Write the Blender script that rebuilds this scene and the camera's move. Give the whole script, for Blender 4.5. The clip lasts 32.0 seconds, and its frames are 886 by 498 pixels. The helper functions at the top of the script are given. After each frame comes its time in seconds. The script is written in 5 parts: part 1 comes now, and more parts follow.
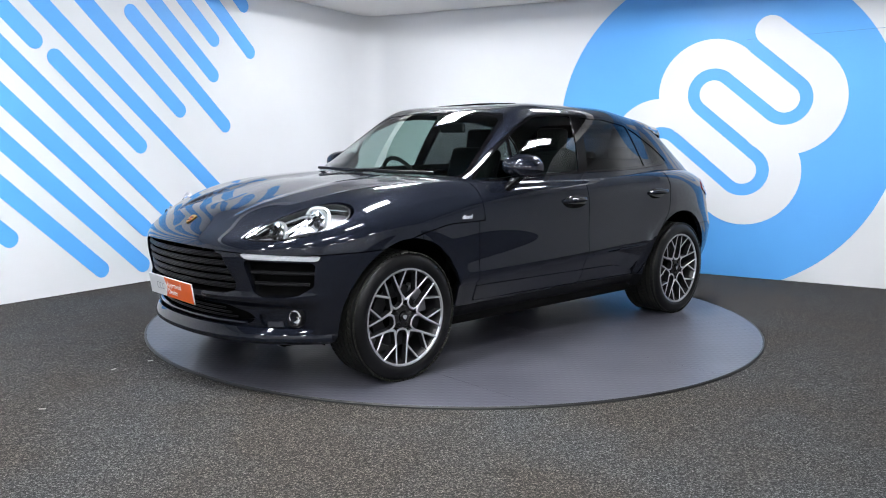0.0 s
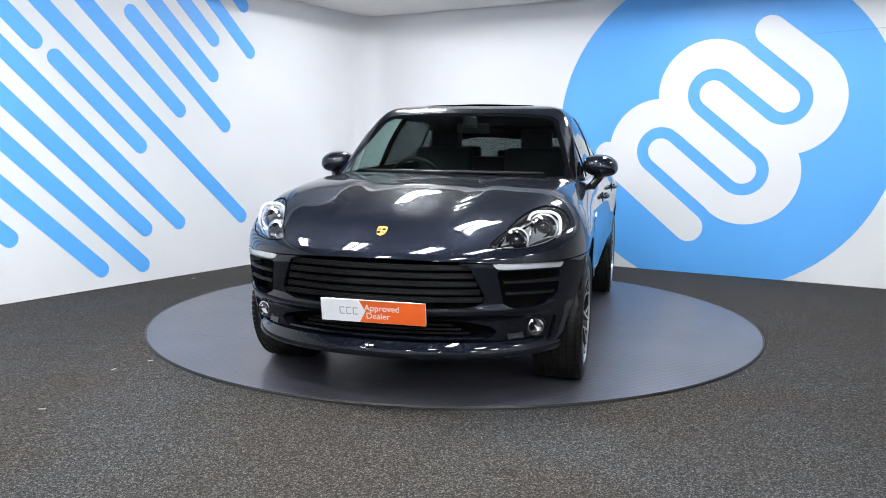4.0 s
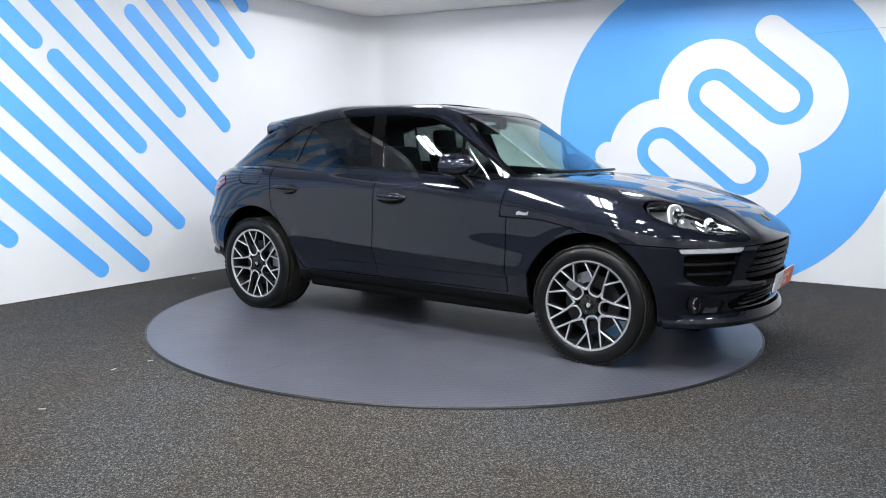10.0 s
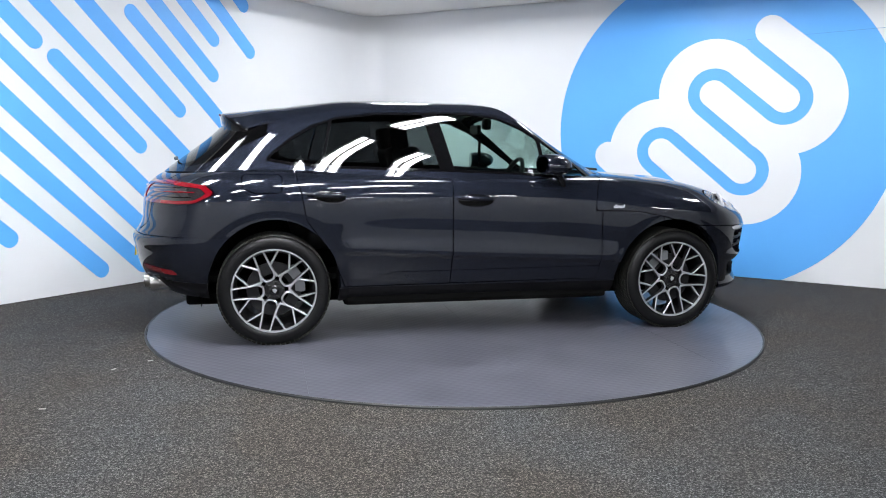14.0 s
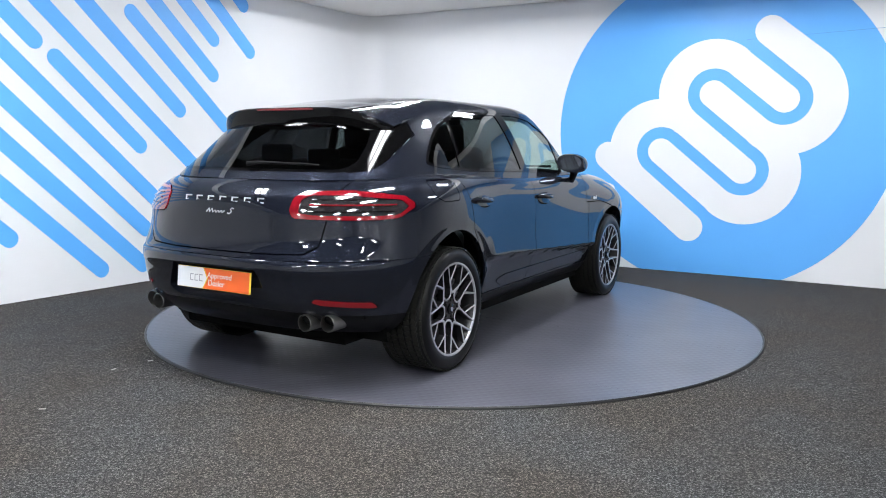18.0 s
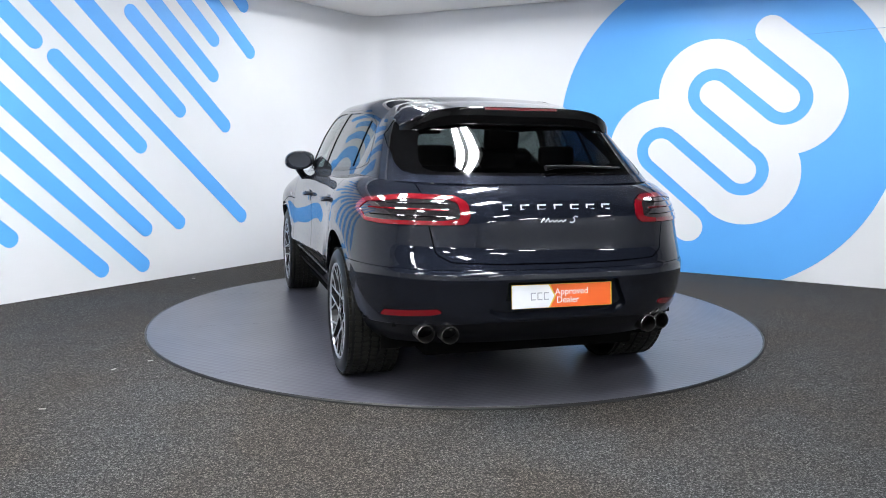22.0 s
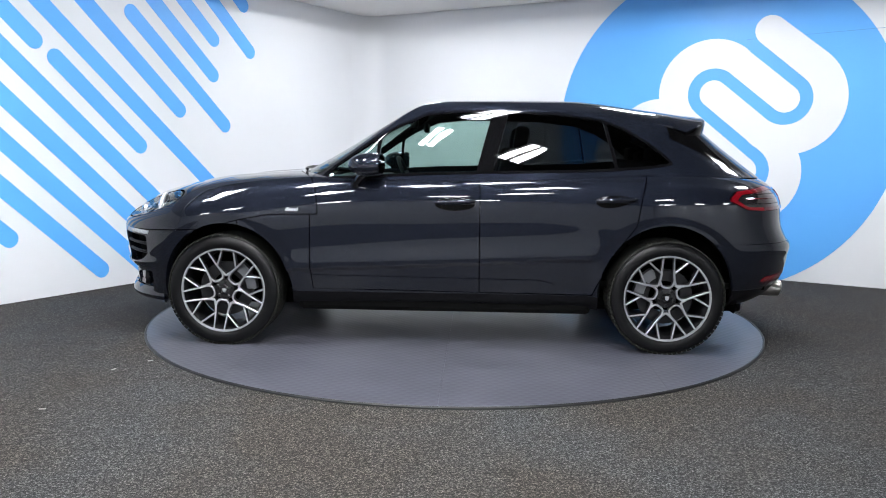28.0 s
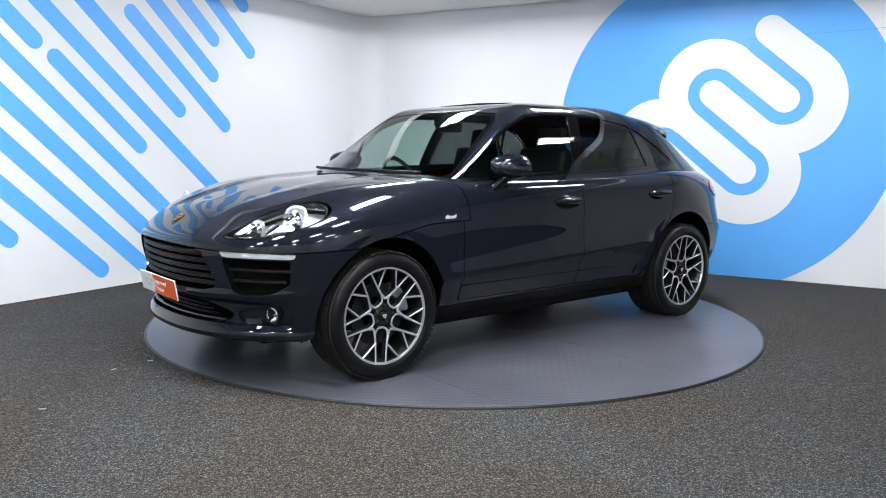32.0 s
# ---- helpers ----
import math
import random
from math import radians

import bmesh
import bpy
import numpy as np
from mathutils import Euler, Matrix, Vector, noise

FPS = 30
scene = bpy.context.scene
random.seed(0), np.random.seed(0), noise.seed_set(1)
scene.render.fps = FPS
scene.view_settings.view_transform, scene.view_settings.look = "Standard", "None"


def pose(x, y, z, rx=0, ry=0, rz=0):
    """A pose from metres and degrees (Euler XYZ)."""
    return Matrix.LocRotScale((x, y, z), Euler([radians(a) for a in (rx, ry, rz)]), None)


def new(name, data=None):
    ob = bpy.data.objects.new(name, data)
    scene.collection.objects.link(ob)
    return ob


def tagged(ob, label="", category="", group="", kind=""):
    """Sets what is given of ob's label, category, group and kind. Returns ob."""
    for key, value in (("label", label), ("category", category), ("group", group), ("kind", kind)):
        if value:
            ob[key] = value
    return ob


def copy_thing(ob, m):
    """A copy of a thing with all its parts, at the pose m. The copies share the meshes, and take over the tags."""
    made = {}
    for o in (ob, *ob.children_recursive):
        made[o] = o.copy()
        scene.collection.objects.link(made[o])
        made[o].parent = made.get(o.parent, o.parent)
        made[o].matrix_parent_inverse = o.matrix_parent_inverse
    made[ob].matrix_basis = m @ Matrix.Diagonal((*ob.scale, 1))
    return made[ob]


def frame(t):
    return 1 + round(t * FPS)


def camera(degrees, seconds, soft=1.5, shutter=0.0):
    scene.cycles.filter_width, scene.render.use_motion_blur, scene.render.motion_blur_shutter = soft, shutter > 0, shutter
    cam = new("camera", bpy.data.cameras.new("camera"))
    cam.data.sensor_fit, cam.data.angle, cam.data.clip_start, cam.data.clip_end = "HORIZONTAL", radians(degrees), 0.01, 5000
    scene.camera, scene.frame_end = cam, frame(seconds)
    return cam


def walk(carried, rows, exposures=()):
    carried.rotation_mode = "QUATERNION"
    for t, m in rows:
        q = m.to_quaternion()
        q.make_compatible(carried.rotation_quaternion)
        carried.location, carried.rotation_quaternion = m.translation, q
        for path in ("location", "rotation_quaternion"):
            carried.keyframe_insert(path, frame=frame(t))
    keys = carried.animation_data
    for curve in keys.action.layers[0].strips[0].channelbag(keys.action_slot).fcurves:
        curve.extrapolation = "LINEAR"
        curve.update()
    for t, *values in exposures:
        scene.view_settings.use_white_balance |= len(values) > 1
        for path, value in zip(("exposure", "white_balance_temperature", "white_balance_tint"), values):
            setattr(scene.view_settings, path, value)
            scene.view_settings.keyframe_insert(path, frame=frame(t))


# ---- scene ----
cam = camera(58.7, 32.0, soft=1.0)
EYE = (-0.0853, -6.0156, 1.2755)
VIEW = pose(*EYE, 90 - 7.34, 0, 0) @ pose(0, 0, 0, 0, 0, 0.621)
walk(cam, [(0.0, VIEW), (32.0, VIEW)])

# ---- light and exposure ----
world = bpy.data.worlds.new("world")
world.use_nodes = True
world.node_tree.nodes["Background"].inputs[0].default_value = (0.5, 0.55, 0.6, 1)
world.node_tree.nodes["Background"].inputs[1].default_value = 0.02
scene.world = world
scene.view_settings.exposure = 0.0


# ---- materials ----
def material(name, colour, rough=0.5, metal=0.0, coat=0.0, spec=0.5):
    m = bpy.data.materials.new(name)
    m.use_nodes = True
    b = m.node_tree.nodes["Principled BSDF"]
    b.inputs["Base Color"].default_value = (*colour, 1)
    b.inputs["Roughness"].default_value = rough
    b.inputs["Metallic"].default_value = metal
    b.inputs["Coat Weight"].default_value = coat
    b.inputs["Coat Roughness"].default_value = 0.02
    b.inputs["Specular IOR Level"].default_value = spec
    return m


def node(m, kind, **inputs):
    n = m.node_tree.nodes.new(kind)
    for k, v in inputs.items():
        n.inputs[k.replace("_", " ")].default_value = v
    return n


def coords(m, size=(1, 1, 1)):
    c = node(m, "ShaderNodeTexCoord")
    s = node(m, "ShaderNodeMapping")
    s.inputs["Scale"].default_value = size
    m.node_tree.links.new(c.outputs["Object"], s.inputs["Vector"])
    return s.outputs["Vector"]


def mottle(m, scale, low, high, detail=6.0, space=(1, 1, 1), target="Base Color", stops=(0.35, 0.65)):
    """Drive an input of the surface by a noise between two values."""
    n = node(m, "ShaderNodeTexNoise", Scale=scale, Detail=detail)
    r = node(m, "ShaderNodeValToRGB")
    as_rgb = lambda v: (*v, 1) if isinstance(v, tuple) else (v, v, v, 1)
    r.color_ramp.elements[0].color, r.color_ramp.elements[1].color = as_rgb(low), as_rgb(high)
    r.color_ramp.elements[0].position, r.color_ramp.elements[1].position = stops
    link = m.node_tree.links.new
    link(coords(m, space), n.inputs["Vector"])
    link(n.outputs["Fac"], r.inputs["Fac"])
    link(r.outputs["Color"], m.node_tree.nodes["Principled BSDF"].inputs[target])
    return r


def relief(m, height, strength=0.3, distance=0.002):
    b = node(m, "ShaderNodeBump", Strength=strength, Distance=distance)
    m.node_tree.links.new(height, b.inputs["Height"])
    m.node_tree.links.new(b.outputs["Normal"], m.node_tree.nodes["Principled BSDF"].inputs["Normal"])
    return b


def noise_out(m, scale, detail=4.0, space=(1, 1, 1)):
    n = node(m, "ShaderNodeTexNoise", Scale=scale, Detail=detail)
    m.node_tree.links.new(coords(m, space), n.inputs["Vector"])
    return n.outputs["Fac"]


def glass(name, tint, ior=1.5, rough=0.0):
    m = bpy.data.materials.new(name)
    m.use_nodes = True
    t = m.node_tree
    t.nodes.clear()
    out = t.nodes.new("ShaderNodeOutputMaterial")
    mix = t.nodes.new("ShaderNodeMixShader")
    clear = t.nodes.new("ShaderNodeBsdfTransparent")
    shine = t.nodes.new("ShaderNodeBsdfGlossy")
    face = t.nodes.new("ShaderNodeLayerWeight")
    fres = t.nodes.new("ShaderNodeMapRange")
    power = t.nodes.new("ShaderNodeMath")
    power.operation = "POWER"
    power.inputs[1].default_value = 4.0
    clear.inputs[0].default_value = (*tint, 1)
    shine.inputs["Roughness"].default_value = rough
    fres.inputs["To Min"].default_value = ((ior - 1) / (ior + 1))**2 * 1.7
    fres.inputs["To Max"].default_value = 1.0
    t.links.new(face.outputs["Facing"], power.inputs[0])
    t.links.new(power.outputs[0], fres.inputs["Value"])
    t.links.new(fres.outputs["Result"], mix.inputs[0])
    t.links.new(clear.outputs[0], mix.inputs[1])
    t.links.new(shine.outputs[0], mix.inputs[2])
    t.links.new(mix.outputs[0], out.inputs[0])
    return m


def glow(name, colour, strength):
    m = bpy.data.materials.new(name)
    m.use_nodes = True
    b = m.node_tree.nodes["Principled BSDF"]
    b.inputs["Base Color"].default_value = (*colour, 1)
    b.inputs["Emission Color"].default_value = (*colour, 1)
    b.inputs["Emission Strength"].default_value = strength
    return m


WALL = material("wall_white", (0.80, 0.81, 0.83), 0.55)
mottle(WALL, 0.8, (0.705, 0.712, 0.735), (0.735, 0.742, 0.765))
WHITEVINYL = material("white_vinyl", (0.80, 0.81, 0.84), 0.45)
mottle(WHITEVINYL, 0.8, (0.71, 0.717, 0.745), (0.74, 0.748, 0.775))
BLUE = material("mural_blue", (0.10, 0.39, 0.85), 0.45)
mottle(BLUE, 0.6, (0.097, 0.38, 0.84), (0.105, 0.40, 0.87))
CEILING = material("ceiling_white", (0.78, 0.76, 0.74), 0.7)
mottle(CEILING, 1.0, (0.86, 0.84, 0.82), (0.9, 0.88, 0.86))
CARPET = material("carpet_grey", (0.045, 0.045, 0.046), 0.95, spec=0.15)


def carpet_nodes(m):
    link = m.node_tree.links.new
    b = m.node_tree.nodes["Principled BSDF"]
    fleck = node(m, "ShaderNodeTexNoise", Scale=125.0, Detail=3.0, Roughness=0.85)
    soil = node(m, "ShaderNodeTexNoise", Scale=0.8, Detail=6.0, Roughness=0.6)
    link(coords(m), fleck.inputs["Vector"])
    link(coords(m), soil.inputs["Vector"])
    r1, r2 = node(m, "ShaderNodeValToRGB"), node(m, "ShaderNodeValToRGB")
    r1.color_ramp.elements[0].position, r1.color_ramp.elements[0].color = 0.38, (0.007, 0.007, 0.0073, 1)
    r1.color_ramp.elements[1].position, r1.color_ramp.elements[1].color = 0.66, (0.175, 0.175, 0.177, 1)
    mid = r1.color_ramp.elements.new(0.54)
    mid.color = (0.037, 0.037, 0.0375, 1)
    r2.color_ramp.elements[0].position, r2.color_ramp.elements[0].color = 0.40, (0.98, 0.86, 0.75, 1)
    r2.color_ramp.elements[1].position, r2.color_ramp.elements[1].color = 0.60, (1, 1, 1, 1)
    mix = node(m, "ShaderNodeMix")
    mix.data_type, mix.blend_type = "RGBA", "MULTIPLY"
    mix.inputs["Factor"].default_value = 1.0
    link(r1.outputs["Color"], mix.inputs[6])
    link(r2.outputs["Color"], mix.inputs[7])
    link(fleck.outputs["Fac"], r1.inputs["Fac"])
    link(soil.outputs["Fac"], r2.inputs["Fac"])
    link(mix.outputs[2], b.inputs["Base Color"])
    relief(m, fleck.outputs["Fac"], 0.35, 0.005)


carpet_nodes(CARPET)
ROOFDARK = material("roof_grey", (0.06, 0.055, 0.05), 0.7)
mottle(ROOFDARK, 0.7, (0.048, 0.045, 0.041), (0.07, 0.066, 0.06))
BACKWALL = material("grey_wall", (0.5, 0.5, 0.52), 0.6)
mottle(BACKWALL, 1.2, (0.58, 0.585, 0.60), (0.63, 0.635, 0.65))
PLATE = material("deck_paint", (0.16, 0.16, 0.20), 0.3)
BLACK = material("black_plastic", (0.012, 0.012, 0.013), 0.45)
PAINT = material("car_paint", (0.0085, 0.0103, 0.0168), 0.33, 0.35, 1.0, 0.0)
PAINT.node_tree.nodes["Principled BSDF"].inputs["Coat IOR"].default_value = 1.47
PAINT.node_tree.nodes["Principled BSDF"].inputs["Coat Roughness"].default_value = 0.0
mottle(PAINT, 900.0, (0.0068, 0.0083, 0.0138), (0.0110, 0.0134, 0.0212), 2.0)
LIGHT = glow("light_panel", (0.935, 0.964, 1.0), 119.0)
RIMFRAME = material("panel_frame", (0.8, 0.8, 0.8), 0.4)


# ---- mesh helpers ----
def mesh_object(name, verts, faces, mat, parent=None, label="", smooth=False):
    me = bpy.data.meshes.new(name)
    me.from_pydata([tuple(v) for v in verts], [], [tuple(f) for f in faces])
    me.update()
    if smooth:
        me.polygons.foreach_set("use_smooth", [True] * len(me.polygons))
    if mat:
        me.materials.append(mat)
    ob = new(name, me)
    if parent:
        ob.parent = parent
    return tagged(ob, label)


def part(name, bm, mat, parent=None, label="", smooth=False):
    """Link a bmesh as one mesh object under a thing or part."""
    me = bpy.data.meshes.new(name)
    bmesh.ops.recalc_face_normals(bm, faces=bm.faces)
    bm.to_mesh(me)
    bm.free()
    if smooth:
        me.polygons.foreach_set("use_smooth", [True] * len(me.polygons))
        me.set_sharp_from_angle(angle=radians(38))
    me.materials.append(mat)
    ob = new(name, me)
    if parent:
        ob.parent = parent
    return tagged(ob, label)


def box(bm, size, m=Matrix(), bevel=0.0, segments=2):
    geo = bmesh.ops.create_cube(bm, size=1.0, matrix=m @ Matrix.Diagonal((*size, 1)))
    if bevel:
        edges = list({e for v in geo["verts"] for e in v.link_edges})
        bmesh.ops.bevel(bm, geom=edges, offset=bevel, segments=segments, affect="EDGES", profile=0.5)


def slab(bm, outline, thick, m=Matrix()):
    """A flat outline in local x, y, extruded by thick along local z."""
    low = [bm.verts.new(m @ Vector((x, y, 0))) for x, y in outline]
    top = [bm.verts.new(m @ Vector((x, y, thick))) for x, y in outline]
    n = len(outline)
    bm.faces.new(low[::-1])
    bm.faces.new(top)
    for i in range(n):
        bm.faces.new((low[i], low[(i + 1) % n], top[(i + 1) % n], top[i]))


def lathe(bm, profile, steps=48, m=Matrix(), closed=False):
    """Turn a profile of (radius, height) about local z."""
    rings = []
    for r, h in profile:
        rings.append([bm.verts.new(m @ Vector((r * math.cos(2 * math.pi * i / steps), r * math.sin(2 * math.pi * i / steps), h))) for i in range(steps)])
    pairs = list(zip(rings, rings[1:])) + ([(rings[-1], rings[0])] if closed else [])
    for a, b in pairs:
        for i in range(steps):
            bm.faces.new((a[i], a[(i + 1) % steps], b[(i + 1) % steps], b[i]))
    return rings


def tube(bm, points, radius, sides=8, caps=True):
    """A round bar along points."""
    pts = [Vector(p) for p in points]
    rings = []
    for i, p in enumerate(pts):
        d = (pts[min(i + 1, len(pts) - 1)] - pts[max(i - 1, 0)]).normalized()
        a = d.orthogonal().normalized() if i == 0 else (a - d * a.dot(d)).normalized()
        b = d.cross(a)
        r = radius[i] if isinstance(radius, (list, tuple)) else radius
        rings.append([bm.verts.new(p + r * (a * math.cos(2 * math.pi * k / sides) + b * math.sin(2 * math.pi * k / sides))) for k in range(sides)])
    for a1, b1 in zip(rings, rings[1:]):
        for k in range(sides):
            bm.faces.new((a1[k], a1[(k + 1) % sides], b1[(k + 1) % sides], b1[k]))
    if caps:
        bm.faces.new(rings[0][::-1])
        bm.faces.new(rings[-1])


# ---- the room ----
CORNER = Vector((-1.092, 4.263, 0))
ALONG_L = Vector((-0.5272, -0.8497, 0)).normalized()   # from the corner along the striped wall
ALONG_R = Vector((0.8745, -0.4851, 0)).normalized()    # from the corner along the wall with the disc
LEN_L, LEN_R, TOP, FLOOR = 13.0, 12.0, 2.90, -0.012


def wall_frame(origin, along, inward):
    """Local x along the wall, y up, z into the room."""
    return Matrix.Translation(origin) @ Matrix((along, Vector((0, 0, 1)), inward)).transposed().to_4x4()


IN_L = Vector((-ALONG_L.y, ALONG_L.x, 0))
IN_R = Vector((ALONG_R.y, -ALONG_R.x, 0))
if IN_L.dot(ALONG_R) < 0:
    IN_L = -IN_L
if IN_R.dot(ALONG_L) < 0:
    IN_R = -IN_R
LEFT = wall_frame(CORNER, -ALONG_L, IN_L)     # local x negative along the wall from the corner
RIGHT = wall_frame(CORNER, ALONG_R, IN_R)


def plain_wall(name, m, x0, x1, mat, label):
    bm = bmesh.new()
    slab(bm, [(x0, FLOOR), (x1, FLOOR), (x1, 3.7), (x0, 3.7)], -0.12, m)
    return tagged(part(name, bm, mat), label, "wall", kind="structure")


wall_left = plain_wall("wall_west", LEFT, -LEN_L, 0, WALL, "white painted wall with diagonal blue stripes")
wall_right = plain_wall("wall_north", RIGHT, 0, LEN_R, WALL, "white painted wall with a large blue disc")
# unseen walls, added to close the room; pale to bounce light onto the car
BACK_A = wall_frame(CORNER + ALONG_L * LEN_L, ALONG_R, -ALONG_L)
plain_wall("unseen_wall_south", BACK_A, 0, LEN_R, BACKWALL, "plain white unseen wall, added behind the display area to bounce light")
BACK_B = wall_frame(CORNER + ALONG_R * LEN_R, ALONG_L, -ALONG_R)
plain_wall("unseen_wall_east", BACK_B, 0, LEN_L, BACKWALL, "plain white unseen wall, added beside the display area to bounce light")

quad = [CORNER - ALONG_L * 0.2 - ALONG_R * 0.2, CORNER + ALONG_L * (LEN_L + 0.2) - ALONG_R * 0.2,
        CORNER + ALONG_L * (LEN_L + 0.2) + ALONG_R * (LEN_R + 0.2), CORNER - ALONG_L * 0.2 + ALONG_R * (LEN_R + 0.2)]
# a low white soffit along the two painted walls; beyond it the darker roof of the hall
SOFFIT, ROOF = 0.92, 3.12


def in_room(a, b, z=0.0):
    return CORNER + ALONG_L * a + ALONG_R * b + Vector((0, 0, z))


def plan(points):
    return [(p.x, p.y) for p in (in_room(a, b) for a, b in points)]


bm = bmesh.new()
slab(bm, plan([(-0.2, -0.2), (LEN_L, -0.2), (LEN_L, SOFFIT), (SOFFIT, SOFFIT), (SOFFIT, LEN_R), (-0.2, LEN_R)]), 0.12, Matrix.Translation((0, 0, TOP)))
tagged(part("ceiling_soffit", bm, CEILING), "low white painted soffit", "ceiling", kind="structure")
bm = bmesh.new()
slab(bm, [(p.x, p.y) for p in quad], 0.15, Matrix.Translation((0, 0, ROOF)))
tagged(part("ceiling", bm, ROOFDARK), "dark grey roof of the hall", "ceiling", kind="structure")
bm = bmesh.new()
slab(bm, [(p.x, p.y) for p in quad], -0.2, Matrix.Translation((0, 0, FLOOR)))
tagged(part("floor", bm, CARPET), "dark grey flecked carpet floor", "floor", kind="structure")


# the corner between the painted walls is rounded
bm = bmesh.new()
r, n = 0.30, 12
cols = []
for i in range(n + 1):
    a = math.pi / 2 * i / n
    p = in_room(r - r * math.sin(a) + 0.002, r - r * math.cos(a) + 0.002)
    cols.append([bm.verts.new((p.x, p.y, FLOOR)), bm.verts.new((p.x, p.y, TOP))])
for a, b in zip(cols, cols[1:]):
    bm.faces.new((a[0], b[0], b[1], a[1]))
tagged(part("wall_corner", bm, WALL, smooth=True), "rounded white corner between two walls", "wall", kind="structure")


# ---- murals: thin vinyl on the walls ----
def capsule(x0, y0, x1, y1, r, n=14):
    a = math.atan2(y1 - y0, x1 - x0)
    one = [(x1 + r * math.cos(a - math.pi / 2 + math.pi * i / n), y1 + r * math.sin(a - math.pi / 2 + math.pi * i / n)) for i in range(n + 1)]
    two = [(x0 + r * math.cos(a + math.pi / 2 + math.pi * i / n), y0 + r * math.sin(a + math.pi / 2 + math.pi * i / n)) for i in range(n + 1)]
    return one + two


def clip_poly(poly, inside, cross):
    out = []
    for p, q in zip(poly, poly[1:] + poly[:1]):
        if inside(p):
            out.append(p)
        if inside(p) != inside(q):
            out.append(cross(p, q))
    return out


def under(poly, top):
    f = lambda p, q: (p[0] + (q[0] - p[0]) * (top - p[1]) / (q[1] - p[1]), top)
    return clip_poly(poly, lambda p: p[1] <= top, f)


def over(poly, low):
    f = lambda p, q: (p[0] + (q[0] - p[0]) * (low - p[1]) / (q[1] - p[1]), low)
    return clip_poly(poly, lambda p: p[1] >= low, f)


STRIPE_R = 0.0735
# lower end of each stripe on the wall, and its length up along the slope
STRIPES = [(-4.406, 2.107, 4), (-3.435, 1.263, 1.071), (-2.197, 0.528, 4, 138.6), (-2.969, 1.609, 4), (-2.397, 1.479, 1.456),
           (-2.539, 1.978, 4), (-2.519, 2.331, 4), (-2.026, 2.26, 4), (-2.107, 2.726, 4), (-3.019, 0.522, 4), (-3.408, 0.487, 4),
           (-3.454, 0.153, 4), (-3.889, 0.159, 4), (-4.702, 0.511, 3)]
for x, y, n, *own in STRIPES:
    SLOPE = math.radians(own[0] if own else 137.85)
    bm = bmesh.new()
    shape = over(under(capsule(x, y, x + n * math.cos(SLOPE), y + n * math.sin(SLOPE), STRIPE_R), TOP - 0.004), FLOOR)
    slab(bm, shape, 0.003, LEFT @ Matrix.Translation((0, 0, 0.001)))
    part("stripe", bm, BLUE, wall_left, "blue diagonal stripe with a rounded end")

DISC = (4.325, 1.498, 1.671)
shape = [(DISC[0] + DISC[2] * math.cos(2 * math.pi * i / 160), DISC[1] + DISC[2] * math.sin(2 * math.pi * i / 160)) for i in range(160)]
bm = bmesh.new()
slab(bm, over(under(shape, TOP - 0.004), FLOOR), 0.003, RIGHT @ Matrix.Translation((0, 0, 0.001)))
part("disc", bm, BLUE, wall_right, "large sky-blue disc")


# white winding ribbon on the disc: parallel legs joined by half turns
A_DIR = Vector((math.cos(radians(-39.8)), math.sin(radians(-39.8))))
B_DIR = Vector((-A_DIR.y, A_DIR.x))
PITCH, HALF = 0.388, 0.135
C2 = Vector((3.786, 1.262))
C3 = C2 + B_DIR * PITCH + A_DIR * 0.755
C4 = C3 + B_DIR * PITCH - A_DIR * 0.742
C5 = C4 + B_DIR * PITCH + A_DIR * 0.565
LIFTS = iter(range(20))


def ribbon(points, grow=None, name="ribbon"):
    bm = bmesh.new()
    pts = [Vector(p) for p in points]
    half = [HALF + (grow[i] if grow else 0.0) for i in range(len(pts))]
    left, right = [], []
    for i, p in enumerate(pts):
        d = (pts[min(i + 1, len(pts) - 1)] - pts[max(i - 1, 0)]).normalized()
        s = Vector((-d.y, d.x))
        left.append(p + s * half[i]), right.append(p - s * half[i])

    def cap(p, d, HALF, n=12):
        a = math.atan2(d.y, d.x)
        return [p + HALF * Vector((math.cos(a + math.pi / 2 - math.pi * i / n), math.sin(a + math.pi / 2 - math.pi * i / n))) for i in range(1, n)]
    ends = cap(pts[-1], (pts[-1] - pts[-2]).normalized(), half[-1])
    starts = cap(pts[0], (pts[0] - pts[1]).normalized(), half[0])
    lift = RIGHT @ Matrix.Translation((0, 0, 0.0045 + 0.0006 * next(LIFTS)))
    for i in range(len(pts) - 1):
        q = [bm.verts.new(lift @ Vector((*v, 0))) for v in (left[i], left[i + 1], right[i + 1], right[i])]
        bm.faces.new(q)
    bm.faces.new([bm.verts.new(lift @ Vector((*v, 0))) for v in [left[-1]] + ends + [right[-1]]])
    bm.faces.new([bm.verts.new(lift @ Vector((*v, 0))) for v in [right[0]] + starts + [left[0]]])
    bmesh.ops.remove_doubles(bm, verts=bm.verts, dist=1e-5)
    return part(name, bm, WHITEVINYL, wall_right, "white winding ribbon on the blue disc")


SHIFT = 0.016


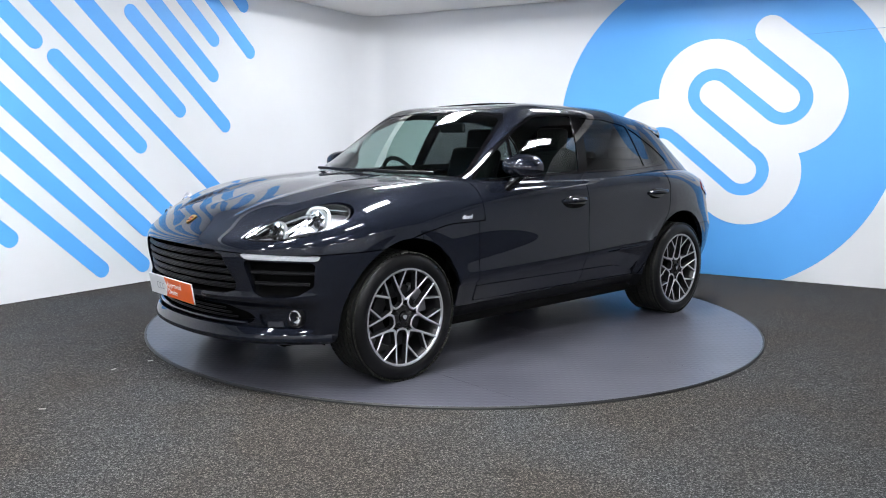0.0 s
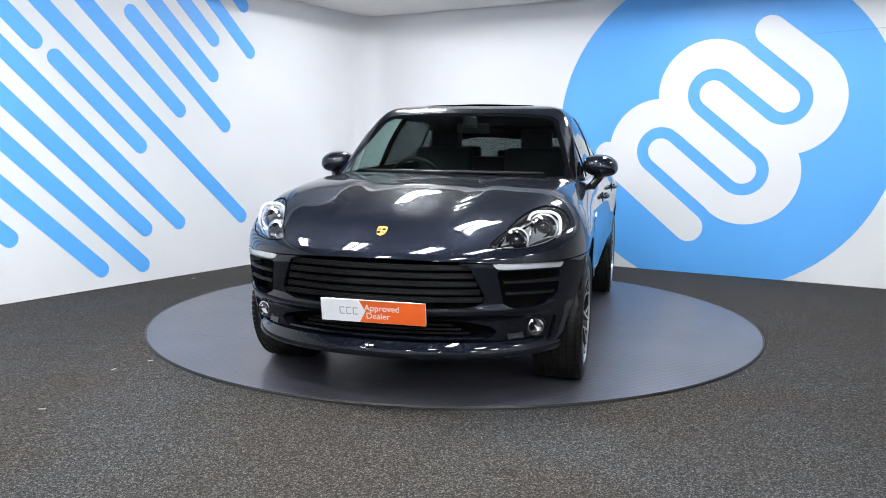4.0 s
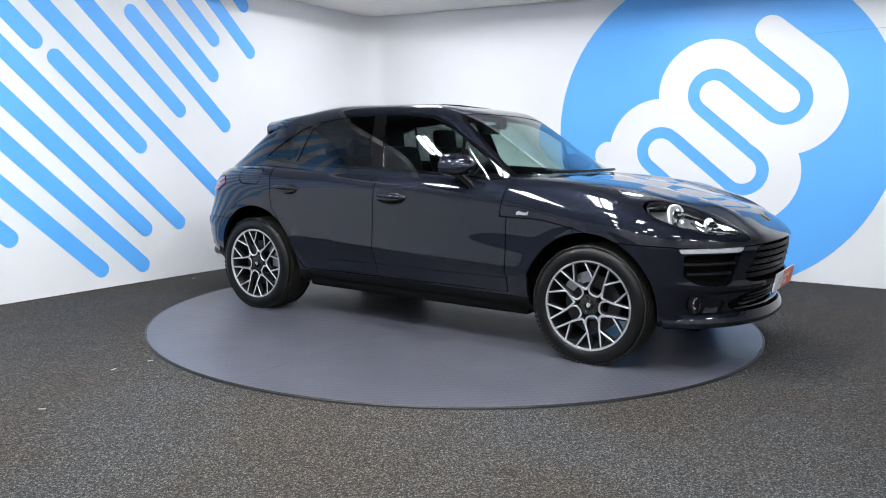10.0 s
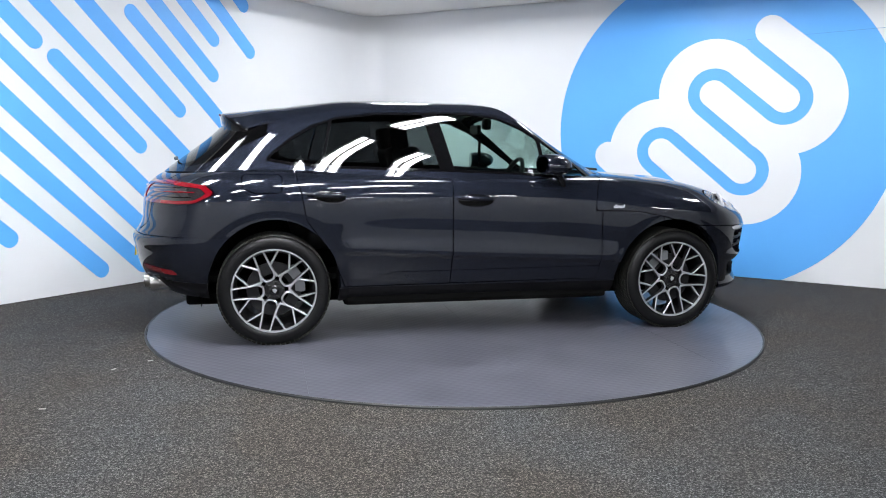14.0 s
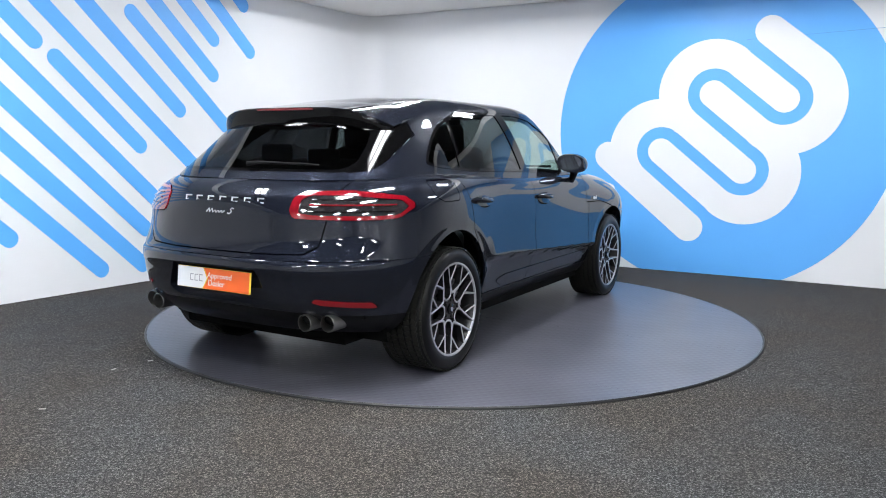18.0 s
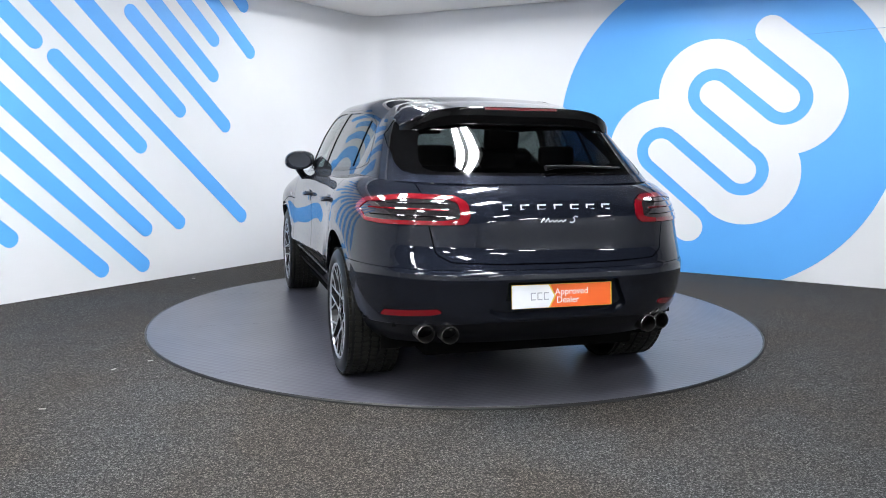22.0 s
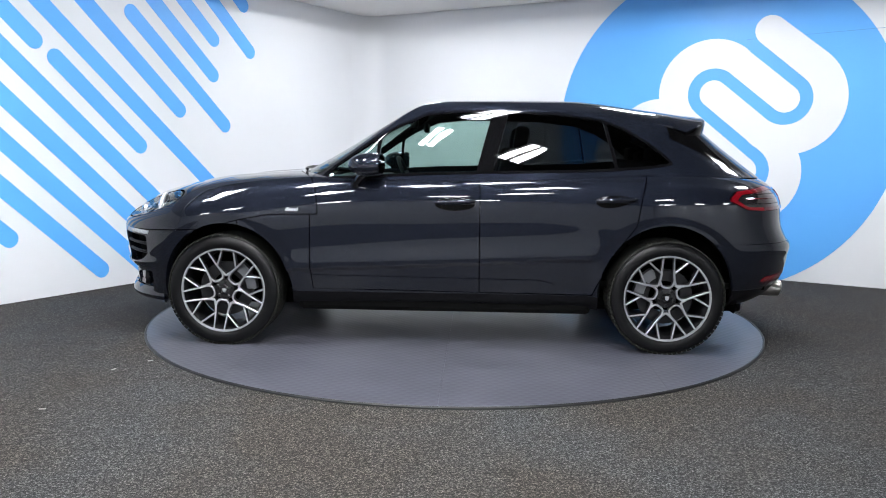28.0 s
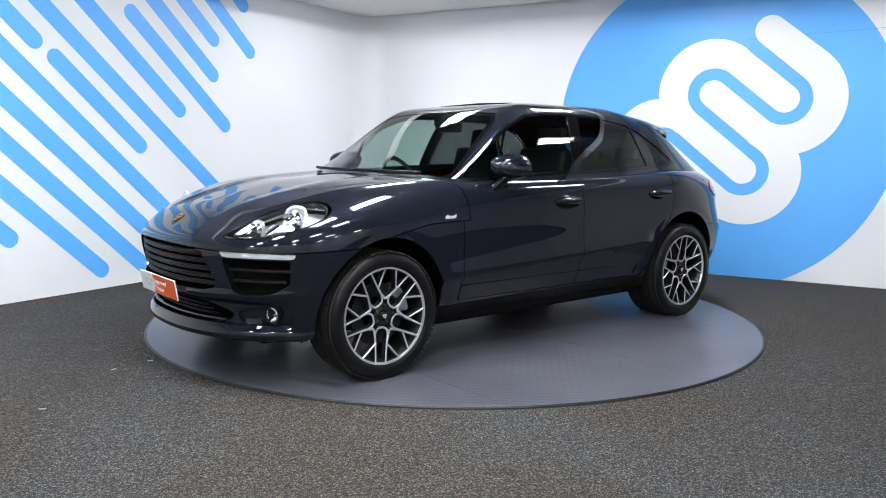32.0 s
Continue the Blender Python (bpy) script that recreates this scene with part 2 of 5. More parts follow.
def half_turn(c, side, first, last, n=32):
    """From one leg to the next but one, round c, at the upper left (side -1) or lower right end (side 1). The ribbon swells outwards
    in the turn, and at its first or last end where that is an outer leg."""
    pts, grow = [], []
    for i in range(n + 1):
        t = i / n
        f = math.sin(math.pi * t)**0.6
        if (first and t < 0.5) or (last and t > 0.5):
            f = 1.0
        r = PITCH + SHIFT * f
        pts.append(c + r * (-B_DIR * math.cos(math.pi * t) + side * A_DIR * math.sin(math.pi * t)))
        grow.append(SHIFT * f)
    return pts, grow


low_leg = C2 - B_DIR * (PITCH + SHIFT)
ribbon([low_leg - A_DIR * 0.40, low_leg + A_DIR * 0.75], [SHIFT] * 2)
ribbon(*half_turn(C2, -1, True, False))
ribbon([C2 + B_DIR * PITCH, C3])
ribbon([C2, C3 - B_DIR * PITCH])
ribbon(*half_turn(C3, 1, False, False))
ribbon([C3 + B_DIR * PITCH, C4])
ribbon(*half_turn(C4, -1, False, False))
ribbon([C4 + B_DIR * PITCH, C5])
ribbon([C4, C5 - B_DIR * PITCH])
ribbon(*half_turn(C5, 1, False, True))
top_leg = C5 + B_DIR * (PITCH + SHIFT)
ribbon([top_leg, top_leg - A_DIR * 0.555], [SHIFT, SHIFT * 0.6])


bm = bmesh.new()
slab(bm, [(4.586, 2.371), (5.98, 2.422), (5.98, 2.425), (4.586, 2.374)], 0.0012, RIGHT @ Matrix.Translation((0, 0, 0.0042)))
part("seam", bm, material("seam_blue", (0.06, 0.22, 0.48), 0.6), wall_right, "fine dark seam in the mural")
LINT = material("white_lint", (0.28, 0.27, 0.25), 0.9)
for x, y, a in ((-2.03, -2.31, 0.2), (-1.97, -1.615, 1.2), (-1.83, -1.425, 0.6), (-2.5, 1.52, 0.1)):
    bm = bmesh.new()
    box(bm, (0.032, 0.009, 0.005), Matrix.Translation((x, y, FLOOR + 0.003)) @ Matrix.Rotation(a, 4, "Z"), 0.002)
    tagged(part("lint", bm, LINT), "small pale scrap of lint on the carpet", "lint", "lint on the carpet")


# ---- ceiling lights, some added as fill ----
def ceiling_light(m):
    root = tagged(new("ceiling_light"), "lit twin-strip white ceiling light, repeated as added fill", "light", "ceiling lights")
    root.matrix_world = m
    bm = bmesh.new()
    box(bm, (0.80, 0.34, 0.03), Matrix.Translation((0, 0, -0.016)), 0.004)
    part("frame", bm, RIMFRAME, root)
    for y in (-0.08, 0.08):
        for x in (-0.19, 0.19):
            bm = bmesh.new()
            box(bm, (0.36, 0.105, 0.006), Matrix.Translation((x, y, -0.036)))
            part("diffuser", bm, LIGHT, root, "glowing diffuser")
    return root


turn_room = math.atan2(ALONG_L.y, ALONG_L.x)
first = None
# only the 4.25 and 5.6 rows come from reflections; the others are added fill
spots = [(4.25, 4.1), (5.6, 1.7), (5.6, 2.9), (5.6, 4.1), (5.6, 5.3), (7.5, 3.8), (7.5, 6.2), (9.4, 3.4), (9.4, 6.2), (7.6, 8.4), (1.68, 1.7), (1.65, 4.3), (1.68, 6.5),
         (12.1, 3.0), (12.1, 5.6), (12.1, 8.2), (10.4, 11.1), (7.8, 11.1), (5.2, 11.1)]
for a, b in spots:
    m = Matrix.Translation(in_room(a, b, ROOF - 0.001)) @ Matrix.Rotation(turn_room, 4, "Z")
    first = copy_thing(first, m) if first else ceiling_light(m)

# ---- turntable ----
DECK_R = 2.234
mottle(PLATE, 2.2, (0.058, 0.058, 0.074), (0.079, 0.079, 0.099), 6.0)
PLATE.node_tree.nodes["Principled BSDF"].inputs["Roughness"].default_value = 0.32
turntable = tagged(new("turntable"), "round grey steel chequer-plate turntable set in the carpet", "turntable")
# the deck is laid in plates with fine joints
strips = [-2.234, -1.22, 0.0, 1.22, 2.234]
for x0, x1 in zip(strips, strips[1:]):
    a0, a1 = x0 + 0.0006, x1 - 0.0006
    pts = []
    n = 40
    for i in range(n + 1):
        x = a0 + (a1 - a0) * i / n
        pts.append((x, -math.sqrt(max(DECK_R**2 - x * x, 0.0))))
    for i in range(n, -1, -1):
        x = a0 + (a1 - a0) * i / n
        pts.append((x, math.sqrt(max(DECK_R**2 - x * x, 0.0))))
    clean = [pts[0]]
    for q in pts[1:]:
        if math.hypot(q[0] - clean[-1][0], q[1] - clean[-1][1]) > 1e-4:
            clean.append(q)
    if math.hypot(clean[0][0] - clean[-1][0], clean[0][1] - clean[-1][1]) < 1e-4:
        clean.pop()
    bm = bmesh.new()
    slab(bm, clean, -0.009, Matrix.Translation((0, 0, -0.0)))
    part("deck_plate", bm, PLATE, turntable, "grey painted chequer plate")
# fine raised treads of the chequer plate
def chequer(m, pitch=0.046):
    link = m.node_tree.links.new
    bands = []
    for turn in (math.pi / 4, -math.pi / 4):
        c = node(m, "ShaderNodeTexCoord")
        s = node(m, "ShaderNodeMapping")
        s.inputs["Rotation"].default_value = (0, 0, turn)
        w = node(m, "ShaderNodeTexWave", Scale=math.pi / (10 * pitch), Distortion=0.0)
        link(c.outputs["Object"], s.inputs["Vector"])
        link(s.outputs["Vector"], w.inputs["Vector"])
        bands.append(w.outputs["Fac"])
    both = node(m, "ShaderNodeMath")
    both.operation = "MULTIPLY"
    link(bands[0], both.inputs[0])
    link(bands[1], both.inputs[1])
    relief(m, both.outputs[0], 0.4, 0.0014)


chequer(PLATE)
bm = bmesh.new()
lathe(bm, [(DECK_R + 0.002, -0.0115), (DECK_R + 0.002, 0.0015), (DECK_R + 0.010, 0.0035), (DECK_R + 0.016, -0.004), (DECK_R + 0.016, -0.0115)], 200)
tagged(part("turntable_trim", bm, BLACK), "thin black rubber edge round the turntable", "trim", kind="structure")


# ---- the car: smooth shells, cut into panels ----
def smooth_curve(xs, ys):
    """A monotone cubic through a few guide values, as a function."""
    xs, ys = np.array(xs, float), np.array(ys, float)
    h, d = np.diff(xs), np.diff(ys) / np.diff(xs)
    k = np.zeros(len(xs))
    k[0], k[-1] = d[0], d[-1]
    for i in range(1, len(xs) - 1):
        if d[i - 1] * d[i] > 0:
            k[i] = 3 * (h[i - 1] + h[i]) / ((2 * h[i] + h[i - 1]) / d[i - 1] + (h[i] + 2 * h[i - 1]) / d[i])

    def at(x):
        x = np.clip(x, xs[0], xs[-1])
        i = np.clip(np.searchsorted(xs, x) - 1, 0, len(h) - 1)
        t = (x - xs[i]) / h[i]
        return ((2 * t**3 - 3 * t**2 + 1) * ys[i] + (t**3 - 2 * t**2 + t) * h[i] * k[i]
                + (-2 * t**3 + 3 * t**2) * ys[i + 1] + (t**3 - t**2) * h[i] * k[i + 1])
    return at


NF, NS, NR = 90, 190, 70      # steps round the nose, along the flank, round the tail


def ring(nose, tail, front_x, rear_x, nf, nr, width, height):
    """Half a ring round the car, from the nose's middle to the tail's: superellipse ends and a flank of given half width."""
    out = []
    w0, w1 = float(width(front_x)), float(width(rear_x))
    for i in range(NF):
        a = (math.pi / 2) * i / NF
        out.append((front_x + (nose - front_x) * math.cos(a) ** (2 / nf), w0 * math.sin(a) ** (2 / nf)))
    for i in range(NS + 1):
        x = front_x + (rear_x - front_x) * i / NS
        out.append((x, float(width(x))))
    for i in range(1, NR + 1):
        a = (math.pi / 2) * (1 - i / NR)
        c = math.cos(a) if i < NR else 1.0
        out.append((rear_x + (tail - rear_x) * c ** (2 / nr), w1 * max(math.sin(a), 0.0) ** (2 / nr)))
    p = np.array(out)
    # even spacing inside the rounded ends
    for lo, hi in ((0, NF), (NF + NS, NF + NS + NR)):
        seg = p[lo:hi + 1]
        s = np.concatenate([[0], np.cumsum(np.hypot(*np.diff(seg, axis=0).T))])
        t = np.linspace(0, s[-1], hi - lo + 1)
        p[lo:hi + 1] = np.stack([np.interp(t, s, seg[:, 0]), np.interp(t, s, seg[:, 1])], 1)
    return np.concatenate([p, height(p[:, 0])[:, None]], 1)


def spine(ringed, front, rear, front_x, rear_x, height):
    p = ringed.copy()
    f, r = ringed[0, 0], ringed[-1, 0]
    x = ringed[:, 0]
    p[:, 0] = np.where(x > front_x, front_x + (x - front_x) * (front - front_x) / (f - front_x),
                       np.where(x < rear_x, rear_x + (x - rear_x) * (rear - rear_x) / (r - rear_x), x))
    p[:, 1] = 0
    p[:, 2] = height(p[:, 0])
    return p


def loft(rings, steps):
    """A cubic B-spline surface over rings, as a grid of points."""
    c = np.stack(rings)
    c = np.concatenate([[2 * c[0] - c[1]], c, [2 * c[-1] - c[-2]]])
    rows = []
    for i in range(len(rings) - 1):
        n = steps[i] if isinstance(steps, (list, tuple)) else steps
        for j in range(n):
            t = j / n
            b = ((1 - t)**3, 3 * t**3 - 6 * t**2 + 4, -3 * t**3 + 3 * t**2 + 3 * t + 1, t**3)
            rows.append(sum(w * q for w, q in zip(b, c[i:i + 4])) / 6)
    rows.append(rings[-1])
    return np.stack(rows)


def grid_mesh(g):
    """Points, normals and quads of a grid of shape rows x columns x 3."""
    r, c, _ = g.shape
    du, dv = np.gradient(g, axis=1), np.gradient(g, axis=0)
    n = np.cross(du, dv)
    n /= np.maximum(np.linalg.norm(n, axis=2, keepdims=True), 1e-9)
    # the middle line takes its normals from the rows beside it
    for k in (1, 2):
        n[-k] = n[-3]
    n[-1, :, 1] = 0
    n /= np.maximum(np.linalg.norm(n, axis=2, keepdims=True), 1e-9)
    # the flank's middle tells which way is out
    turned = n[r // 3, c // 2, 1] < 0
    if turned:
        n = -n
    quads = [(i * c + j, i * c + j + 1, (i + 1) * c + j + 1, (i + 1) * c + j) for i in range(r - 1) for j in range(c - 1)]
    if turned:
        quads = [q[::-1] for q in quads]
    return g.reshape(-1, 3), n.reshape(-1, 3), quads


class Sheet:
    """A piece of skin: points with normals, and faces. Cutting keeps the shape of the whole."""

    def __init__(self, p, n, f):
        self.p, self.n, self.f = p, n, f

    def cut(self, value, keep_below):
        """Keep the part where value(points) is below (or above) nought, splitting faces on the line."""
        v = value(self.p)
        if not keep_below:
            v = -v
        if len(self.f) == 0 or v.min() >= 0:
            return Sheet(self.p[:0], self.n[:0], [])
        inside = v < 0
        pts, nrm, faces, at_edge, kept = [], [], [], {}, {}

        def keep(i):
            if i not in kept:
                kept[i] = len(pts)
                pts.append(self.p[i]), nrm.append(self.n[i])
            return kept[i]

        def split(a, b):
            key = (a, b) if a < b else (b, a)
            if key not in at_edge:
                t = v[a] / (v[a] - v[b])
                q = self.n[a] * (1 - t) + self.n[b] * t
                at_edge[key] = len(pts)
                pts.append(self.p[a] * (1 - t) + self.p[b] * t), nrm.append(q / max(np.linalg.norm(q), 1e-9))
            return at_edge[key]

        for f in self.f:
            flags = [inside[i] for i in f]
            if all(flags):
                faces.append(tuple(keep(i) for i in f))
            elif any(flags):
                new_face = []
                for a, b in zip(f, f[1:] + f[:1]):
                    if inside[a]:
                        new_face.append(keep(a))
                    if inside[a] != inside[b]:
                        new_face.append(split(a, b))
                if len(set(new_face)) > 2:
                    faces.append(tuple(dict.fromkeys(new_face)))
        return Sheet(np.array(pts).reshape(-1, 3), np.array(nrm).reshape(-1, 3), faces)

    def shifted(self, d):
        return Sheet(self.p + self.n * d, self.n, self.f)

    def both(self):
        """This half and its mirror image."""
        k = len(self.p)
        flip = np.array([1, -1, 1])
        return Sheet(np.concatenate([self.p, self.p * flip]), np.concatenate([self.n, self.n * flip]),
                     list(self.f) + [tuple(i + k for i in f[::-1]) for f in self.f])

    def mirrored(self):
        flip = np.array([1, -1, 1])
        return Sheet(self.p * flip, self.n * flip, [f[::-1] for f in self.f])


def skin(name, s, mat, parent, label="", flange=0.014):
    """One panel as an object, with its edges turned inwards."""
    if not len(s.f):
        return None
    p, f = [tuple(q) for q in s.p], list(s.f)
    # weld the middle seam of mirrored halves
    count = {}
    key = {}
    weld = {}
    for i, q in enumerate(p):
        if abs(q[1]) < 1e-4:
            k = (round(q[0], 4), round(q[2], 4))
            weld[i] = key.setdefault(k, i)
    if weld:
        f = [tuple(dict.fromkeys(weld.get(i, i) for i in g)) for g in f]
        f = [g for g in f if len(g) > 2]
    for g in f:
        for a, b in zip(g, g[1:] + g[:1]):
            count[(a, b)] = count.get((a, b), 0) + 1
    nrm = [tuple(q) for q in s.n]
    smooth = [True] * len(f)
    if flange:
        top, low = {}, {}
        for (a, b) in list(count):
            if (b, a) not in count:
                for i in (a, b):
                    if i not in low:
                        for store, depth in ((top, 0.0), (low, flange)):
                            store[i] = len(p)
                            p.append(tuple(s.p[i] - s.n[i] * depth))
                            nrm.append(nrm[i])
                f.append((top[b], top[a], low[a], low[b]))
                smooth.append(False)
    me = bpy.data.meshes.new(name)
    me.from_pydata(p, [], f)
    me.polygons.foreach_set("use_smooth", smooth)
    me.update()
    n_all = [Vector(q) for q in nrm]
    loops = []
    for poly, sm in zip(me.polygons, smooth):
        for i in poly.vertices:
            loops.append(n_all[i] if sm else poly.normal)
    me.normals_split_custom_set([tuple(q) for q in loops])
    me.materials.append(mat)
    ob = new(name, me)
    ob.parent = parent
    return tagged(ob, label)


def polygon_distance(pts, r):
    """Signed distance to a rounded polygon, as a function of two arrays."""
    pts = np.array(pts, float)
    area = sum(a[0] * b[1] - a[1] * b[0] for a, b in zip(pts, np.roll(pts, -1, 0)))
    if area < 0:
        pts = pts[::-1]
    # move every side in by r, and round back out
    n = len(pts)
    if r:
        lines = []
        for i in range(n):
            a, b = pts[i], pts[(i + 1) % n]
            e = (b - a) / np.linalg.norm(b - a)
            lines.append((a + r * np.array([-e[1], e[0]]), e))
        inner = []
        for i in range(n):
            (a, e), (b, g) = lines[i - 1], lines[i]
            det = e[0] * -g[1] + e[1] * g[0]
            if abs(det) < 1e-4:
                inner.append(b)
                continue
            t = ((b - a)[0] * -g[1] + (b - a)[1] * g[0]) / det
            inner.append(a + t * e)
        pts = np.array(inner)

    def at(x, y):
        best = np.full(x.shape, 1e9)
        sign = np.ones(x.shape)
        for a, b in zip(pts, np.roll(pts, -1, 0)):
            e = b - a
            wx, wy = x - a[0], y - a[1]
            t = np.clip((wx * e[0] + wy * e[1]) / max(e @ e, 1e-12), 0, 1)
            best = np.minimum(best, (wx - t * e[0])**2 + (wy - t * e[1])**2)
            c1, c2, c3 = y >= a[1], y < b[1], e[0] * wy > e[1] * wx
            sign = np.where((c1 & c2 & c3) | (~c1 & ~c2 & ~c3), -sign, sign)
        return sign * np.sqrt(best) - r
    return at


def side_area(pts, r=0.02):
    d = polygon_distance(pts, r)
    return lambda p: d(p[:, 0], p[:, 2])


def end_area(pts, r, limit, ahead=True):
    """An outline seen from the front (or the rear): half width and height."""
    d = polygon_distance(pts, r)
    return lambda p: np.where((p[:, 0] > limit) if ahead else (p[:, 0] < limit), d(np.abs(p[:, 1]), p[:, 2]), 1.0)


def wheel_gap(x0, z0, r, squash=1.0):
    return lambda p: np.where(np.abs(p[:, 1]) > 0.45, np.hypot((p[:, 0] - x0) * squash, p[:, 2] - z0) - r, 1.0)


def flared(base_x, base_w, front=0.02, rear=0.02):
    c = smooth_curve(base_x, base_w)
    return lambda x: c(x) + front * np.exp(-((x - 1.40) / 0.40)**2) + rear * np.exp(-((x + 1.42) / 0.46)**2)


FX, RX = 1.50, -1.30
XS = [-2.36, -1.9, -1.4, -0.8, 0.0, 0.8, 1.4, 1.9, 2.36]
XW = [-1.3, -0.6, 0.2, 0.8, 1.50]
flat = lambda *z: smooth_curve(XS, z)
LOWER = [
    ring(2.215, -2.15, FX, RX, 2.2, 3.0, flared(XW, (0.86, 0.84, 0.84, 0.85, 0.88), 0, 0), flat(0.33, 0.30, 0.27, 0.258, 0.258, 0.258, 0.26, 0.265, 0.265)),
    ring(2.265, -2.24, FX, RX, 2.2, 3.0, flared(XW, (0.91, 0.905, 0.905, 0.91, 0.92), 0.0, 0.01), flat(0.38, 0.35, 0.32, 0.31, 0.31, 0.31, 0.31, 0.305, 0.305)),
    ring(2.275, -2.295, FX, RX, 2.2, 3.1, flared(XW, (0.925, 0.916, 0.915, 0.916, 0.925), 0.01, 0.02), flat(0.45, 0.43, 0.41, 0.41, 0.41, 0.41, 0.41, 0.385, 0.375)),
    ring(2.275, -2.325, FX, RX, 2.2, 3.1, flared(XW, (0.94, 0.932, 0.930, 0.932, 0.94), 0.02, 0.03), flat(0.55, 0.54, 0.53, 0.52, 0.52, 0.52, 0.54, 0.52, 0.48)),
    ring(2.305, -2.335, FX, RX, 2.2, 3.1, flared(XW, (0.945, 0.937, 0.935, 0.937, 0.945), 0.025, 0.03), flat(0.645, 0.65, 0.66, 0.64, 0.63, 0.64, 0.67, 0.64, 0.60)),
    ring(2.32, -2.328, FX, RX, 2.2, 3.0, flared(XW, (0.945, 0.938, 0.935, 0.938, 0.945), 0.025, 0.03), flat(0.700, 0.75, 0.79, 0.77, 0.76, 0.77, 0.80, 0.76, 0.70)),
    ring(2.315, -2.268, FX, RX, 2.15, 3.0, flared(XW, (0.94, 0.938, 0.935, 0.937, 0.935), 0.02, 0.03), flat(0.765, 0.85, 0.91, 0.90, 0.885, 0.89, 0.89, 0.83, 0.755)),
    ring(2.265, -2.276, FX, RX, 2.12, 3.0, flared(XW, (0.925, 0.928, 0.925, 0.92, 0.905), 0.01, 0.03), flat(0.91, 0.97, 1.01, 0.995, 0.98, 0.98, 0.953, 0.878, 0.79)),
    ring(2.205, -2.240, FX, RX, 2.1, 2.9, flared(XW, (0.88, 0.90, 0.90, 0.885, 0.85), 0.0, 0.02), flat(1.02, 1.065, 1.095, 1.075, 1.055, 1.052, 1.015, 0.922, 0.81)),
    ring(2.135, -2.13, FX, RX, 2.05, 2.8, flared(XW, (0.79, 0.83, 0.845, 0.83, 0.765), 0.0, 0.0), flat(1.085, 1.125, 1.145, 1.12, 1.10, 1.098, 1.062, 0.962, 0.838)),
]
LOWER.append(ring(2.065, -2.03, FX, RX, 2.05, 2.7, flared(XW, (0.6, 0.6, 0.6, 0.58, 0.50), 0.0, 0.0), flat(1.12, 1.14, 1.15, 1.12, 1.10, 1.115, 1.086, 0.990, 0.855)))
LOWER.append(spine(LOWER[-1], 1.975, -1.95, FX, RX, flat(1.12, 1.14, 1.15, 1.12, 1.10, 1.128, 1.098, 1.000, 0.87)))
body_grid = loft(LOWER, 8)
# the hood's middle lies a little lower between two soft ridges, with another pair above the lamps
gx, gy, gz = body_grid[:, :, 0], body_grid[:, :, 1], body_grid[:, :, 2]
ease = lambda v, a, b: np.clip((v - a) / (b - a), 0, 1)**2 * (3 - 2 * np.clip((v - a) / (b - a), 0, 1))
on_hood = ease(gz, 0.80, 0.95) * ease(gx, 0.7, 1.3) * (1 - ease(gx, 1.95, 2.16))
spread = 0.30 + 0.06 * (2.1 - gx)
body_grid[:, :, 2] -= on_hood * (0.016 * (1 - ease(gy, spread, spread + 0.045)) + 0.003 * np.exp(-((gy - spread - 0.19) / 0.09)**2))
# the doors turn in below a crease that falls towards the front
crease = 0.598 - 0.052 * (gx + 0.76)
below = crease - gz
along = ease(gx, -1.02, -0.90) * (1 - ease(gx, 0.98, 1.06)) * (gy > 0.5)
body_grid[:, :, 1] += 0.015 * np.exp(-(np.minimum(below, 0) / 0.085)**2) * (below < 0.012) * along
body_grid[:, :, 1] -= 0.060 * np.clip((below - 0.002) / 0.22, 0, 1) * along
# a flat lip round the wheel openings
for ax, ar in ((1.387, 0.428), (-1.397, 0.450)):
    r = np.hypot(gx - ax, gz - 0.362)
    body_grid[:, :, 1] -= 0.004 * (1 - ease(r, ar + 0.02, ar + 0.07)) * (gy > 0.5)
body_grid[:, :, 0] -= 0.030 * (1 - ease(gz, 0.452, 0.482)) * ease(gz, 0.27, 0.31) * ease(gx, 1.85, 2.05)
# a ledge across the nose under the grille and intakes, and one over the rear bumper
body_grid[:, :, 0] += 0.018 * np.exp(-((gz - 0.500 - 0.02 * gy**2) / 0.022)**2) * ease(gx, 1.7, 2.0)
body_grid[:, :, 0] -= 0.012 * ease(-gx, 1.75, 2.0) * ease(gz, 0.60, 0.66) * (1 - ease(gz, 0.690, 0.706))
shell = Sheet(*grid_mesh(body_grid))

